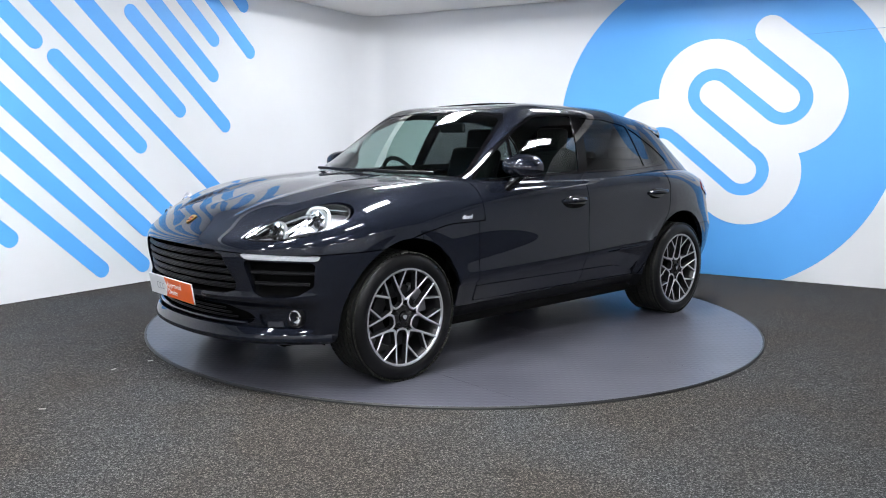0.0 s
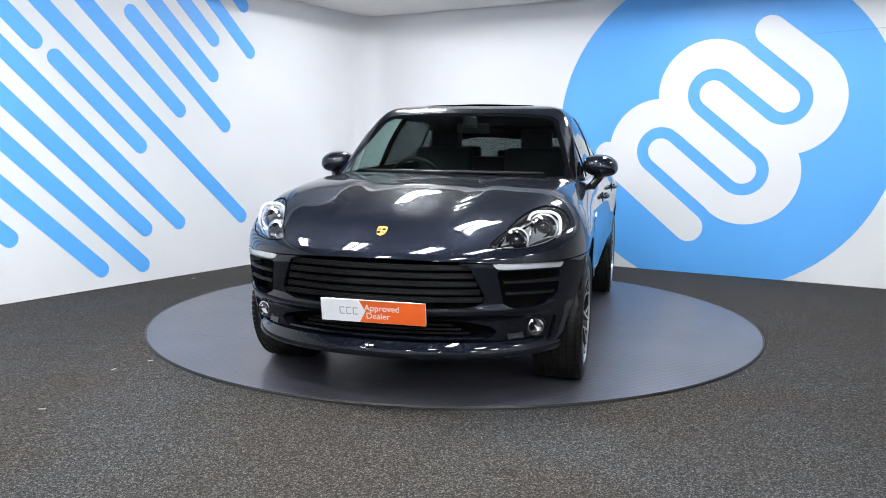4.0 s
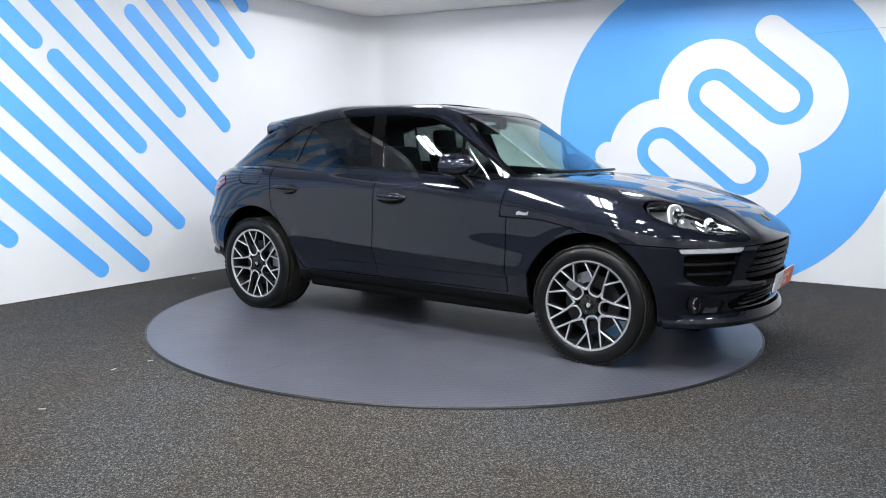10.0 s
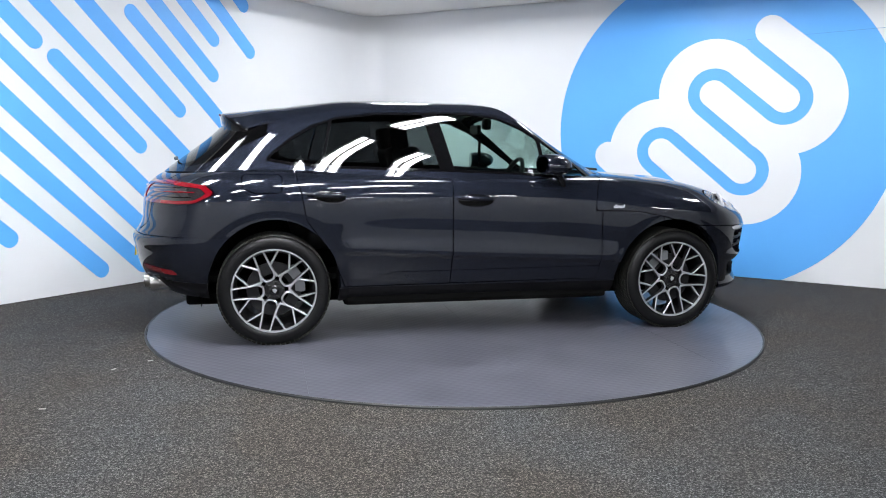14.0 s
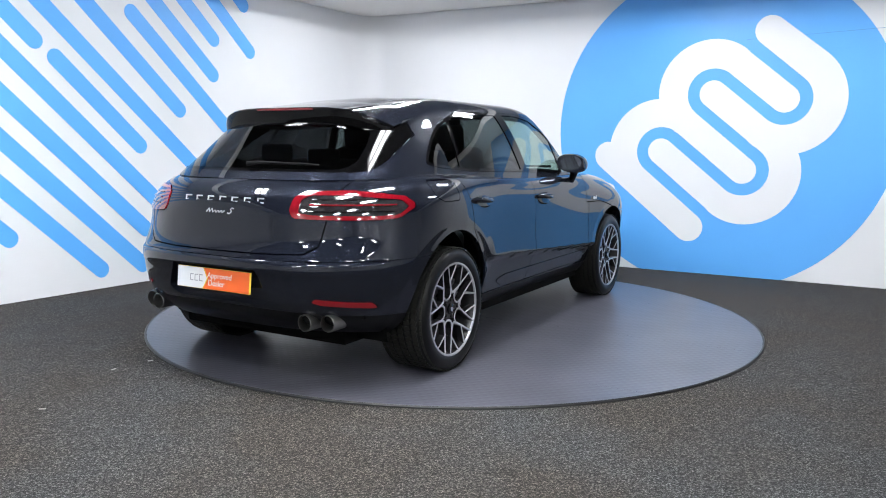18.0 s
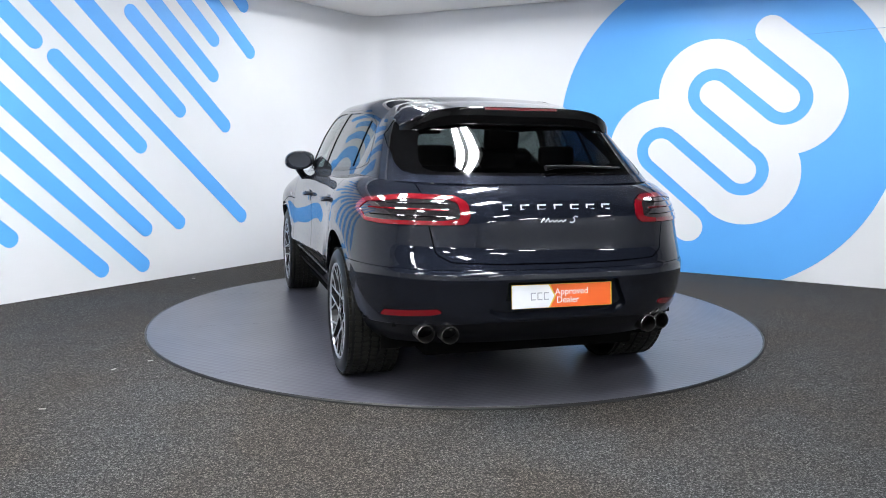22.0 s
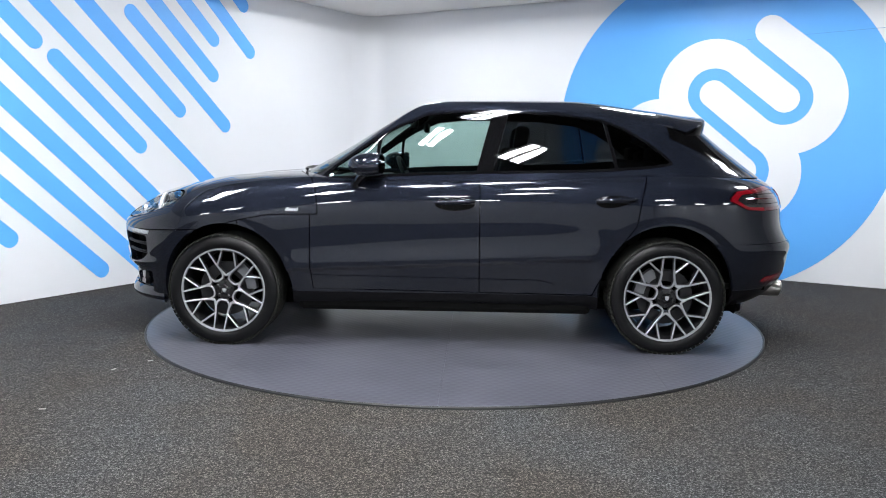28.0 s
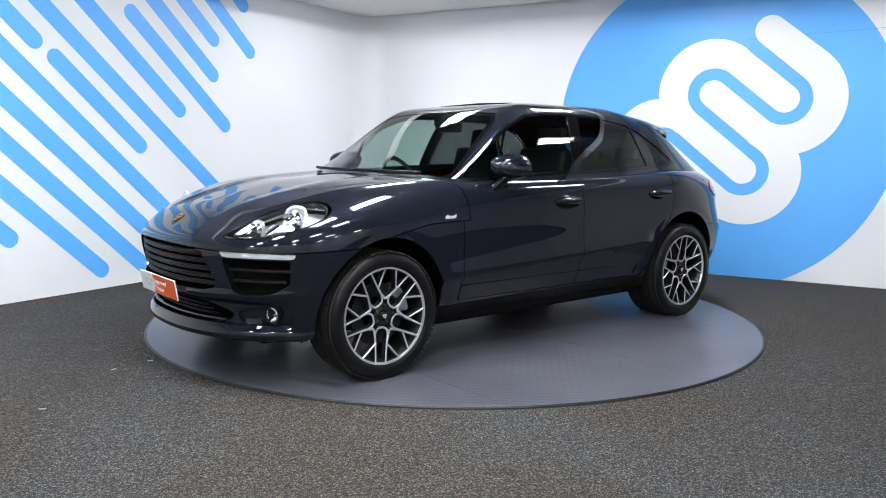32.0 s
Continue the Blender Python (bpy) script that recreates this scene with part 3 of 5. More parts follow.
GX, GR = 0.55, -1.20
GS = [-2.2, -1.9, -1.4, -0.8, 0.0, 0.5, 1.1]
GW = [-1.2, -0.6, 0.0, 0.55]
up = lambda *z: smooth_curve(GS, z)
UPPER = [
    ring(1.10, -2.13, GX, GR, 2.6, 3.1, smooth_curve(GW, (0.825, 0.867, 0.873, 0.862)), up(1.10, 1.11, 1.11, 1.085, 1.065, 1.055, 1.05)),
    ring(0.99, -2.04, GX, GR, 2.6, 3.1, smooth_curve(GW, (0.790, 0.841, 0.850, 0.836)), up(1.175, 1.178, 1.18, 1.155, 1.135, 1.125, 1.115)),
    ring(0.72, -1.89, GX - 0.1, GR, 2.5, 3.1, smooth_curve(GW, (0.727, 0.785, 0.797, 0.780)), up(1.28, 1.285, 1.305, 1.305, 1.295, 1.265, 1.25)),
    ring(0.45, -1.77, GX - 0.25, GR, 2.5, 3.1, smooth_curve(GW, (0.655, 0.713, 0.728, 0.705)), up(1.365, 1.375, 1.42, 1.45, 1.45, 1.42, 1.39)),
    ring(0.25, -1.71, GX - 0.35, GR, 2.5, 3.0, smooth_curve(GW, (0.585, 0.643, 0.657, 0.635)), up(1.420, 1.430, 1.495, 1.547, 1.55, 1.50, 1.46)),
    ring(0.11, -1.66, GX - 0.45, GR, 2.5, 3.0, smooth_curve(GW, (0.510, 0.572, 0.585, 0.553)), up(1.440, 1.450, 1.515, 1.583, 1.583, 1.52, 1.48)),
    ring(-0.08, -1.56, GX - 0.65, GR, 2.5, 2.9, smooth_curve(GW, (0.37, 0.42, 0.43, 0.38)), up(1.465, 1.475, 1.537, 1.602, 1.596, 1.54, 1.48)),
]
UPPER.append(spine(UPPER[-1], -0.3, -1.4, GX - 0.65, GR, up(1.47, 1.48, 1.546, 1.610, 1.605, 1.54, 1.48)))
cabin = Sheet(*grid_mesh(loft(UPPER, 8)))


car = tagged(new("car"), "dark blue-grey metallic SUV with machined black alloy wheels", "car")
GAP = 0.0032


def take(sheet, value, gap=GAP):
    """Split a sheet along an outline: the piece inside, and the rest."""
    return sheet.cut(lambda p: value(p) + gap, True), sheet.cut(lambda p: value(p) - gap, False)


def pair(name, sheet, mat, parent, label="", flange=0.014):
    return skin(name, sheet, mat, parent, label, flange), skin(name, sheet.mirrored(), mat, parent, label, flange)


# -- outlines on the skin
hood_low = smooth_curve([0.8, 1.06, 1.24, 1.60, 1.75, 2.06, 2.25, 2.36], [0.857, 0.853, 0.826, 0.748, 0.742, 0.732, 0.744, 0.765])
hood_area = lambda p: np.maximum(hood_low(p[:, 0]) - p[:, 2], 1.03 - 0.185 * (np.abs(p[:, 1]) / 0.85)**2.5 - p[:, 0])
def rounded(points, n=5):
    """A smooth closed outline through a few points."""
    out, k = [], len(points)
    for i in range(k):
        a, b, c, d = (np.array(points[(i + j) % k], float) for j in (-1, 0, 1, 2))
        for j in range(n):
            t = j / n
            out.append(tuple(0.5 * (2 * b + (c - a) * t + (2 * a - 5 * b + 4 * c - d) * t**2 + (3 * b - a - 3 * c + d) * t**3)))
    return out


headlight_area = end_area(rounded([(0.868, 0.893), (0.848, 0.944), (0.795, 0.978), (0.722, 0.984), (0.648, 0.947), (0.588, 0.880), (0.537, 0.818), (0.610, 0.803), (0.722, 0.808), (0.815, 0.838)]), 0.0, 1.3)
drl_area = end_area([(0.866, 0.728), (0.74, 0.739), (0.553, 0.743), (0.572, 0.713), (0.60, 0.707), (0.77, 0.706), (0.857, 0.702)], 0.004, 1.3)
intake_area = end_area([(0.850, 0.696), (0.60, 0.703), (0.574, 0.703), (0.585, 0.655), (0.605, 0.536), (0.66, 0.512), (0.74, 0.515), (0.79, 0.528), (0.838, 0.575)], 0.015, 1.3)
grille_area = end_area([(-0.3, 0.756), (0.38, 0.748), (0.455, 0.728), (0.525, 0.578), (0.507, 0.54), (0.44, 0.523), (-0.3, 0.512)], 0.018, 1.3)
low_area = end_area([(-0.3, 0.458), (0.40, 0.455), (0.53, 0.425), (0.575, 0.40), (0.54, 0.365), (0.40, 0.344), (-0.3, 0.340)], 0.015, 1.3)
fog_area = end_area([(0.835, 0.458), (0.66, 0.438), (0.585, 0.412), (0.60, 0.36), (0.64, 0.342), (0.80, 0.325)], 0.012, 1.3)
tail_area = end_area([(0.441, 0.955), (0.448, 1.02), (0.50, 1.050), (0.70, 1.056), (0.81, 1.040), (0.872, 1.027), (0.907, 0.99), (0.912, 0.965),
                      (0.887, 0.916), (0.83, 0.908), (0.565, 0.911), (0.465, 0.915)], 0.016, -1.7, False)
gate_area = end_area([(-0.3, 0.728), (0.31, 0.731), (0.54, 0.738), (0.606, 0.775), (0.63, 0.90), (0.645, 1.06), (0.66, 1.3), (-0.3, 1.3)], 0.02, -1.85, False)
recess_area = end_area([(-0.3, 0.652), (0.296, 0.65), (0.372, 0.502), (0.30, 0.462), (-0.3, 0.462)], 0.015, -1.85, False)
reflector_area = end_area([(0.825, 0.490), (0.592, 0.516), (0.583, 0.494), (0.625, 0.481), (0.775, 0.464), (0.833, 0.456)], 0.004, -1.7, False)
diffuser_area = lambda p: np.where(p[:, 0] < -1.5, p[:, 2] - 0.448 + 0.035 * (p[:, 1] / 0.83)**2, 1.0)
front_door = side_area([(0.842, 1.25), (0.842, 0.50), (0.835, 0.374), (-0.231, 0.362), (-0.226, 1.25)], 0.006)
rear_door = side_area([(-0.226, 1.25), (-0.231, 0.362), (-0.945, 0.357), (-0.975, 0.44), (-1.065, 0.636), (-1.194, 0.808), (-1.224, 0.978), (-1.264, 1.127), (-1.27, 1.25)], 0.006)
blade_area = side_area([(0.95, 0.470), (-0.60, 0.455), (-0.74, 0.428), (-0.62, 0.378), (0.95, 0.374)], 0.012)
flap_area = side_area([(-1.60, 1.10), (-1.585, 1.012), (-1.52, 0.983), (-1.348, 0.984), (-1.342, 1.10)], 0.03)
deck_plan = polygon_distance([(1.0, -0.3), (0.94, 0.45), (0.74, 0.74), (0.3, 0.82), (-0.9, 0.82), (-1.4, 0.76), (-1.8, 0.58), (-2.02, 0.3), (-2.04, -0.3)], 0.05)
deck_area = lambda p: np.where(p[:, 2] > 1.0, deck_plan(p[:, 0], np.abs(p[:, 1])), 1.0)
FRONT_ARCH, REAR_ARCH = wheel_gap(1.387, 0.362, 0.432, 1.04), wheel_gap(-1.397, 0.362, 0.456, 1.08)

# -- materials of the car
CHROME = material("chrome", (0.75, 0.76, 0.78), 0.08, 1.0)
ALLOY = material("machined_alloy", (0.45, 0.46, 0.48), 0.30, 0.65)
DARKRIM = material("black_rim_paint", (0.007, 0.007, 0.008), 0.35)
GLOSS = material("gloss_black", (0.003, 0.003, 0.0035), 0.04, spec=0.45)
SATIN = material("satin_black", (0.005, 0.005, 0.006), 0.40, spec=0.14)
RUBBER = material("tyre_rubber", (0.0045, 0.0045, 0.005), 0.38, spec=0.22)
relief(RUBBER, noise_out(RUBBER, 90.0), 0.2, 0.001)
LINER = material("matt_black_liner", (0.004, 0.004, 0.004), 0.9, spec=0.05)
GRAIN = material("grained_plastic", (0.006, 0.006, 0.007), 0.40, spec=0.12)
relief(GRAIN, noise_out(GRAIN, 300.0), 0.15, 0.0006)
STEEL = material("brake_steel", (0.045, 0.045, 0.048), 0.45, 0.9)
CALIPER = material("grey_caliper", (0.30, 0.31, 0.33), 0.3, 0.7)
SEATS = material("dark_leather", (0.008, 0.008, 0.009), 0.55, spec=0.15)
relief(SEATS, noise_out(SEATS, 120.0), 0.2, 0.001)
GLASS = glass("clear_car_glass", (0.60, 0.74, 0.70), 1.5)
PRIVACY = glass("privacy_glass", (0.13, 0.14, 0.145), 1.45)
LENS = glass("lamp_lens", (0.93, 0.94, 0.95), 1.45)
BOWL = material("silvered_lamp_bowl", (0.52, 0.53, 0.55), 0.30, 0.8)
BEZEL = material("dark_lamp_bezel", (0.05, 0.051, 0.055), 0.2, 0.5)
# mirror tinted dark, standing in for the dark hall it would reflect
DARKENED = material("darkened_mirror", (0.11, 0.12, 0.14), 0.03, 1.0)
FRIT = material("black_glass_border", (0.002, 0.002, 0.0022), 0.06, spec=0.16)
TREAD = material("tread_rubber", (0.014, 0.0142, 0.0115), 0.55, spec=0.25)
relief(TREAD, noise_out(TREAD, 220.0), 0.25, 0.001)
SILVER = material("satin_silver", (0.7, 0.7, 0.72), 0.3, 0.35)
LAMPGLASS = material("lamp_glass", (0.10, 0.10, 0.11), 0.03, 0.7, 1.0)
LED = material("frosted_light_cell", (0.80, 0.81, 0.84), 0.25, 0.2)
RED = material("red_lamp", (0.155, 0.0022, 0.0075), 0.12, 0.0, 1.0)
# faint emission put in for light that the red lenses throw back
RED.node_tree.nodes["Principled BSDF"].inputs["Emission Color"].default_value = (1.0, 0.02, 0.03, 1)
RED.node_tree.nodes["Principled BSDF"].inputs["Emission Strength"].default_value = 0.02
DARKRED = material("smoked_red_lamp", (0.10, 0.004, 0.007), 0.1, 0.0, 1.0)
SMOKE = material("smoked_lamp", (0.018, 0.016, 0.018), 0.1, 0.0, 1.0)
PLATEWHITE = material("plate_white", (0.78, 0.79, 0.82), 0.35)
ORANGE = material("plate_orange", (0.82, 0.13, 0.018), 0.35)
GREYINK = material("grey_ink", (0.35, 0.36, 0.40), 0.4)
YELLOW = material("plate_yellow", (0.80, 0.55, 0.05), 0.35)
EXHAUST = material("brushed_steel", (0.32, 0.31, 0.30), 0.28, 1.0)
GOLD = material("badge_gold", (0.52, 0.31, 0.07), 0.3, 0.9)
DARKREDINK = material("badge_red", (0.3, 0.01, 0.01), 0.3)

# -- lower body
S = shell.cut(FRONT_ARCH, False).cut(REAR_ARCH, False).cut(deck_area, False)
# black sheet under the skin, added so the gaps between panels read dark
gap_sheet = S.shifted(-0.032)
for area in (grille_area, low_area, intake_area, headlight_area):
    gap_sheet = gap_sheet.cut(area, False)
skin("gap_backing", gap_sheet.both(), LINER, car, flange=0)
hood, S = take(S, hood_area)
headlight_skin, hood = take(hood, headlight_area)
hood_ob = skin("hood", hood.both(), PAINT, car)
drl_skin, S = take(S, drl_area, 0.001)
intake_skin, S = take(S, intake_area, 0.0)
grille_skin, S = take(S, grille_area, 0.0)
low_skin, S = take(S, low_area, 0.0)
fog_skin, S = take(S, fog_area, 0.001)
front, S = take(S, lambda p: 1.30 - p[:, 0])
front_bumper = skin("front_bumper", front.both(), PAINT, car, flange=0.07)
tail_skin, S = take(S, tail_area, 0.0015)
gate_skin, S = take(S, gate_area)
tailgate = skin("tailgate", gate_skin.both(), PAINT, car)
rear_low, S = take(S, lambda p: np.maximum(p[:, 0] + 1.45, p[:, 2] - 0.704), 0.0015)
diffuser_skin, rear_low = take(rear_low, diffuser_area, 0.001)
reflector_skin, rear_low = take(rear_low, reflector_area, 0.001)
recess_skin, rear_low = take(rear_low, recess_area, 0.0)
rear_bumper = skin("rear_bumper", rear_low.both(), PAINT, car, flange=0.03)
skin("plate_recess", recess_skin.shifted(-0.03).both(), PAINT, rear_bumper)
rear_diffuser = skin("rear_diffuser", diffuser_skin.both(), GRAIN, car)
pair("reflector", reflector_skin.shifted(0.003), RED, rear_bumper, "red reflector")
sill_skin, S = take(S, lambda p: np.where(np.abs(p[:, 0]) < 1.2, p[:, 2] - 0.352, 1.0), 0.001)
pair("sill", sill_skin, GRAIN, car, "black plastic sill")
fd, S = take(S, front_door)
rd, S = take(S, rear_door)
blade_f, fd = take(fd, blade_area, 0.001)
blade_r, rd = take(rd, blade_area, 0.001)
doors = {}
for name, sheet, blade in (("front_door", fd, blade_f), ("rear_door", rd, blade_r)):
    made = pair(name, sheet, PAINT, car)
    doors[name] = made
    skin("lower_blade", blade.shifted(0.005), PAINT, made[0], flange=0.02)
    skin("lower_blade", blade.shifted(0.005).mirrored(), PAINT, made[1], flange=0.02)
skin("side_panel", S, PAINT, car)
flap_skin, S_right = take(S.mirrored(), flap_area, 0.0028)
flap_skin = flap_skin.cut(lambda p: p[:, 1], True)
right_panel = skin("side_panel", S_right, PAINT, car)
skin("fuel_flap", flap_skin, PAINT, right_panel)

# -- cabin
DLO = [(0.80, 1.068), (0.55, 1.083), (0.15, 1.105), (-0.29, 1.120), (-0.65, 1.128), (-1.0, 1.138), (-1.315, 1.163), (-1.45, 1.188), (-1.405, 1.238), (-1.29, 1.33),
       (-1.14, 1.42), (-0.985, 1.475), (-0.71, 1.509), (-0.41, 1.516), (-0.25, 1.521), (-0.08, 1.520), (0.125, 1.497), (0.31, 1.42), (0.504, 1.302), (0.70, 1.17)]
dlo = side_area(DLO, 0.006)
slant = lambda x0, z0, x1, z1: (lambda p: p[:, 0] - (x0 + (x1 - x0) * (p[:, 2] - z0) / (z1 - z0)))
b_front, b_rear, c_front, c_rear, sail = slant(-0.20, 1.12, -0.30, 1.51), slant(-0.30, 1.12, -0.405, 1.51), slant(-1.075, 1.16, -1.005, 1.46), slant(-1.095, 1.16, -1.025, 1.46), slant(0.43, 1.1, 0.40, 1.35)
inset = lambda p: dlo(p) + 0.017
ws_area = end_area([(-0.3, 1.09), (0.62, 1.085), (0.785, 1.09), (0.632, 1.47), (0.575, 1.505), (0.32, 1.525), (-0.3, 1.53)], 0.02, 0.0)
rw_area = end_area([(-0.3, 1.142), (0.64, 1.146), (0.688, 1.165), (0.702, 1.20), (0.698, 1.30), (0.678, 1.40), (0.64, 1.48), (-0.3, 1.50)], 0.02, -1.42, False)
top_plan = polygon_distance([(0.02, -0.3), (0.02, 0.40), (-0.05, 0.46), (-1.1, 0.46), (-1.16, 0.40), (-1.16, -0.3)], 0.03)
top_area = lambda p: np.where(p[:, 2] > 1.5, top_plan(p[:, 0], np.abs(p[:, 1])), 1.0)
C = cabin
ws, C = take(C, ws_area, 0.001)
rw, C = take(C, rw_area, 0.001)
sun, C = take(C, top_area, 0.002)
trim, C = take(C, dlo, 0.001)
roof = skin("roof", C.both(), PAINT, car)
skin("sunroof", sun.shifted(-0.002).both(), GLOSS, roof, "dark glass roof panel")
band_inner = end_area([(-0.3, 1.105), (0.60, 1.108), (0.752, 1.115), (0.605, 1.46), (0.55, 1.487), (0.32, 1.505), (-0.3, 1.51)], 0.02, 0.0)
ws_clear, ws_band = take(ws, band_inner, 0.0)
windscreen = skin("windscreen", ws_clear.shifted(-0.003).both(), GLASS, car, "clear windscreen glass", 0)
skin("windscreen_border", ws_band.shifted(-0.003).both(), GLOSS, windscreen, "black windscreen border", 0.004)
rw_inner = end_area([(-0.3, 1.158), (0.55, 1.162), (0.592, 1.18), (0.600, 1.21), (0.580, 1.30), (0.55, 1.375), (0.42, 1.40), (-0.3, 1.41)], 0.02, -1.42, False)
rw_clear, rw_band = take(rw, rw_inner, 0.0)
rear_window = skin("rear_window", rw_clear.shifted(-0.003).both(), PRIVACY, car, "dark tinted rear window", 0)
skin("rear_window_border", rw_band.shifted(-0.003).both(), FRIT, rear_window, "black rear window border", 0.004)
panes = []
for name, mat, limits in (("front_window", GLASS, (lambda p: -b_front(p), sail)), ("quarter_light", GLASS, (lambda p: -sail(p) + 0.025,)),
                          ("rear_window_pane", PRIVACY, (b_rear, lambda p: -c_front(p))), ("rear_quarter_window", PRIVACY, (c_rear,))):
    area = lambda p, limits=limits: np.max([inset(p)] + [q(p) for q in limits], axis=0)
    pane, trim = take(trim, area, 0.0005)
    panes.append((name, mat, pane))
    label = "dark tinted side window" if mat is PRIVACY else "clear side window"
    pair(name, pane.shifted(-0.004), mat, car, label, 0)
pair("window_trim", trim.shifted(0.001), GLOSS, car, "gloss black window surround", 0.01)


def solid(name, verts, faces, mat, parent, label=""):
    return mesh_object(name, verts, faces, mat, parent, label, True)


# -- lamps at the front
def on_skin(sheet, y, z):
    """The point of a sheet at a half width and height, and its normal, from the nearest few."""
    d = (sheet.p[:, 1] - y)**2 + (sheet.p[:, 2] - z)**2
    i = np.argsort(d)[:8]
    w = 1 / (d[i] + 1e-5)
    p, n = (sheet.p[i] * w[:, None]).sum(0) / w.sum(), (sheet.n[i] * w[:, None]).sum(0)
    return Vector((p[0], y, z)), Vector(n).normalized()


def facing(p, n, spin=0.0):
    """A frame at p whose z points along n."""
    return Matrix.Translation(p) @ n.to_track_quat("Z", "Y").to_matrix().to_4x4() @ Matrix.Rotation(spin, 4, "Z")


for sgn in (1, -1):
    half = headlight_skin if sgn == 1 else headlight_skin.mirrored()
    hl = skin("headlight", half.shifted(-0.002), LENS, car, "clear headlight with chrome projectors", 0)
    skin("bowl", half.shifted(-0.06), BOWL, hl, "dark headlight housing", 0)
    rim_area = lambda p: headlight_area(p) + 0.007
    _, edge = take(half, rim_area, 0.0)
    skin("border", edge.shifted(-0.004), BEZEL, hl, "dark lamp border", 0.05)
    for y, z, r, back in ((0.762, 0.908, 0.054, 0.030), (0.650, 0.858, 0.043, 0.026)):
        p, n = on_skin(headlight_skin, y, z)
        p = p - n * back
        p.y *= sgn
        m = facing(p, Vector((1, 0.15 * sgn, 0.12)).normalized())
        bm = bmesh.new()
        lathe(bm, [(r * 1.25, -0.02), (r * 1.22, -0.004), (r, 0.004), (r * 0.90, 0.010), (r * 0.82, 0.004), (r * 0.62, -0.030), (0.002, -0.034)], 32, m)
        ring_part = part("projector", bm, CHROME, hl, "chrome projector ring", True)
        bm = bmesh.new()
        lathe(bm, [(r * 0.60, -0.028), (r * 0.56, -0.020), (r * 0.40, -0.010), (r * 0.2, -0.006), (0.001, -0.005)], 28, m)
        part("bulb", bm, LAMPGLASS, hl, "clear lamp lens", True)
        bm = bmesh.new()
        lathe(bm, [(r * 1.26, -0.03), (r * 1.26, -0.010), (r * 1.40, -0.012), (r * 1.40, -0.03)], 32, m)
        part("ring", bm, BOWL, hl, "silver ring round the lamp", True)
    # square light frame round the outer lamp, and chrome blades between
    p, n = on_skin(headlight_skin, 0.765, 0.915)
    p = p - n * 0.030
    m = facing(Vector((p.x, p.y * sgn, p.z)), Vector((1, 0.2 * sgn, 0.3)).normalized())
    pts = []
    for i in range(41):
        a = 2 * math.pi * i / 40
        c, s = math.cos(a), math.sin(a)
        pts.append(m @ Vector((0.082 * math.copysign(abs(c)**0.7, c), 0.076 * math.copysign(abs(s)**0.7, s), 0)))
    bm = bmesh.new()
    tube(bm, pts, 0.0080, 8, False)
    part("light_frame", bm, LED, hl, "pale square light guide", True)
    for (y0, z0), (y1, z1), w in (((0.705, 0.950), (0.625, 0.890), 0.009), ((0.70, 0.842), (0.58, 0.825), 0.008), ((0.82, 0.858), (0.715, 0.826), 0.009),
                                  ((0.83, 0.965), (0.72, 0.972), 0.007), ((0.60, 0.905), (0.57, 0.838), 0.007), ((0.708, 0.905), (0.703, 0.852), 0.008)):
        a, na = on_skin(headlight_skin, y0, z0)
        b, nb = on_skin(headlight_skin, y1, z1)
        a, b = a - na * 0.022, b - nb * 0.022
        bm = bmesh.new()
        tube(bm, [Vector((q.x, q.y * sgn, q.z)) for q in (a, a * 0.7 + b * 0.3, a * 0.3 + b * 0.7, b)], [0.003, w, w * 0.8, 0.003], 5)
        part("blade", bm, CHROME, hl, "chrome trim blade")
        bm = bmesh.new()
        dark = [q - n_ * 0.012 + Vector((0, 0, -0.012)) for q, n_ in ((a, na), (b, nb))]
        tube(bm, [Vector((q.x, q.y * sgn, q.z)) for q in dark], 0.006, 5)
        part("groove", bm, GLOSS, hl, "black lamp divider")
    # daytime light strip
    half = drl_skin if sgn == 1 else drl_skin.mirrored()
    drl = skin("daytime_light", half.shifted(0.004), LENS, car, "clear daytime running light strip", 0.01)
    skin("reflector_strip", half.shifted(-0.006), LED, drl, "frosted light strip", 0)
    for i in range(9):
        y = 0.603 + 0.236 * i / 8
        q, n = on_skin(drl_skin, y, 0.718)
        m = facing(Vector((q.x, q.y * sgn, q.z)), Vector((n.x, n.y * sgn, 0)).normalized())
        up_z = m.inverted().to_3x3() @ Vector((0, 0, 1))
        m = m @ Matrix.Rotation(math.atan2(up_z.y, up_z.x) - math.pi / 2, 4, "Z")
        bm = bmesh.new()
        box(bm, (0.0300, 0.013, 0.005), m @ Matrix.Translation((0, 0, -0.003)), 0.002)
        part("light_cell", bm, LED, drl, "pale light cell")
    bm = bmesh.new()
    pts = []
    for i in range(13):
        y = 0.575 + 0.284 * i / 12
        q, n = on_skin(drl_skin, y, 0.736 - 0.008 * i / 12)
        pts.append((q.x, y * sgn, q.z))
    tube(bm, pts, 0.0028, 6)
    part("trim_line", bm, CHROME, drl, "thin chrome line", True)
    # side intake with two slats
    half = intake_skin if sgn == 1 else intake_skin.mirrored()
    intake = skin("side_intake", half.shifted(-0.07), LINER, car, "black side air intake", 0)
    for z, y0, y1 in ((0.645, 0.60, 0.835), (0.588, 0.61, 0.818)):
        bm = bmesh.new()
        pts = []
        for i in range(9):
            y = y0 + (y1 - y0) * i / 8
            q, _ = on_skin(intake_skin, y, z)
            pts.append((q.x - 0.016, q.y * sgn, z - 0.004 * (i / 8)))
        tube(bm, pts, 0.010, 6)
        part("slat", bm, SATIN, intake, "satin black intake slat", True)
    # fog light pod
    half = fog_skin if sgn == 1 else fog_skin.mirrored()
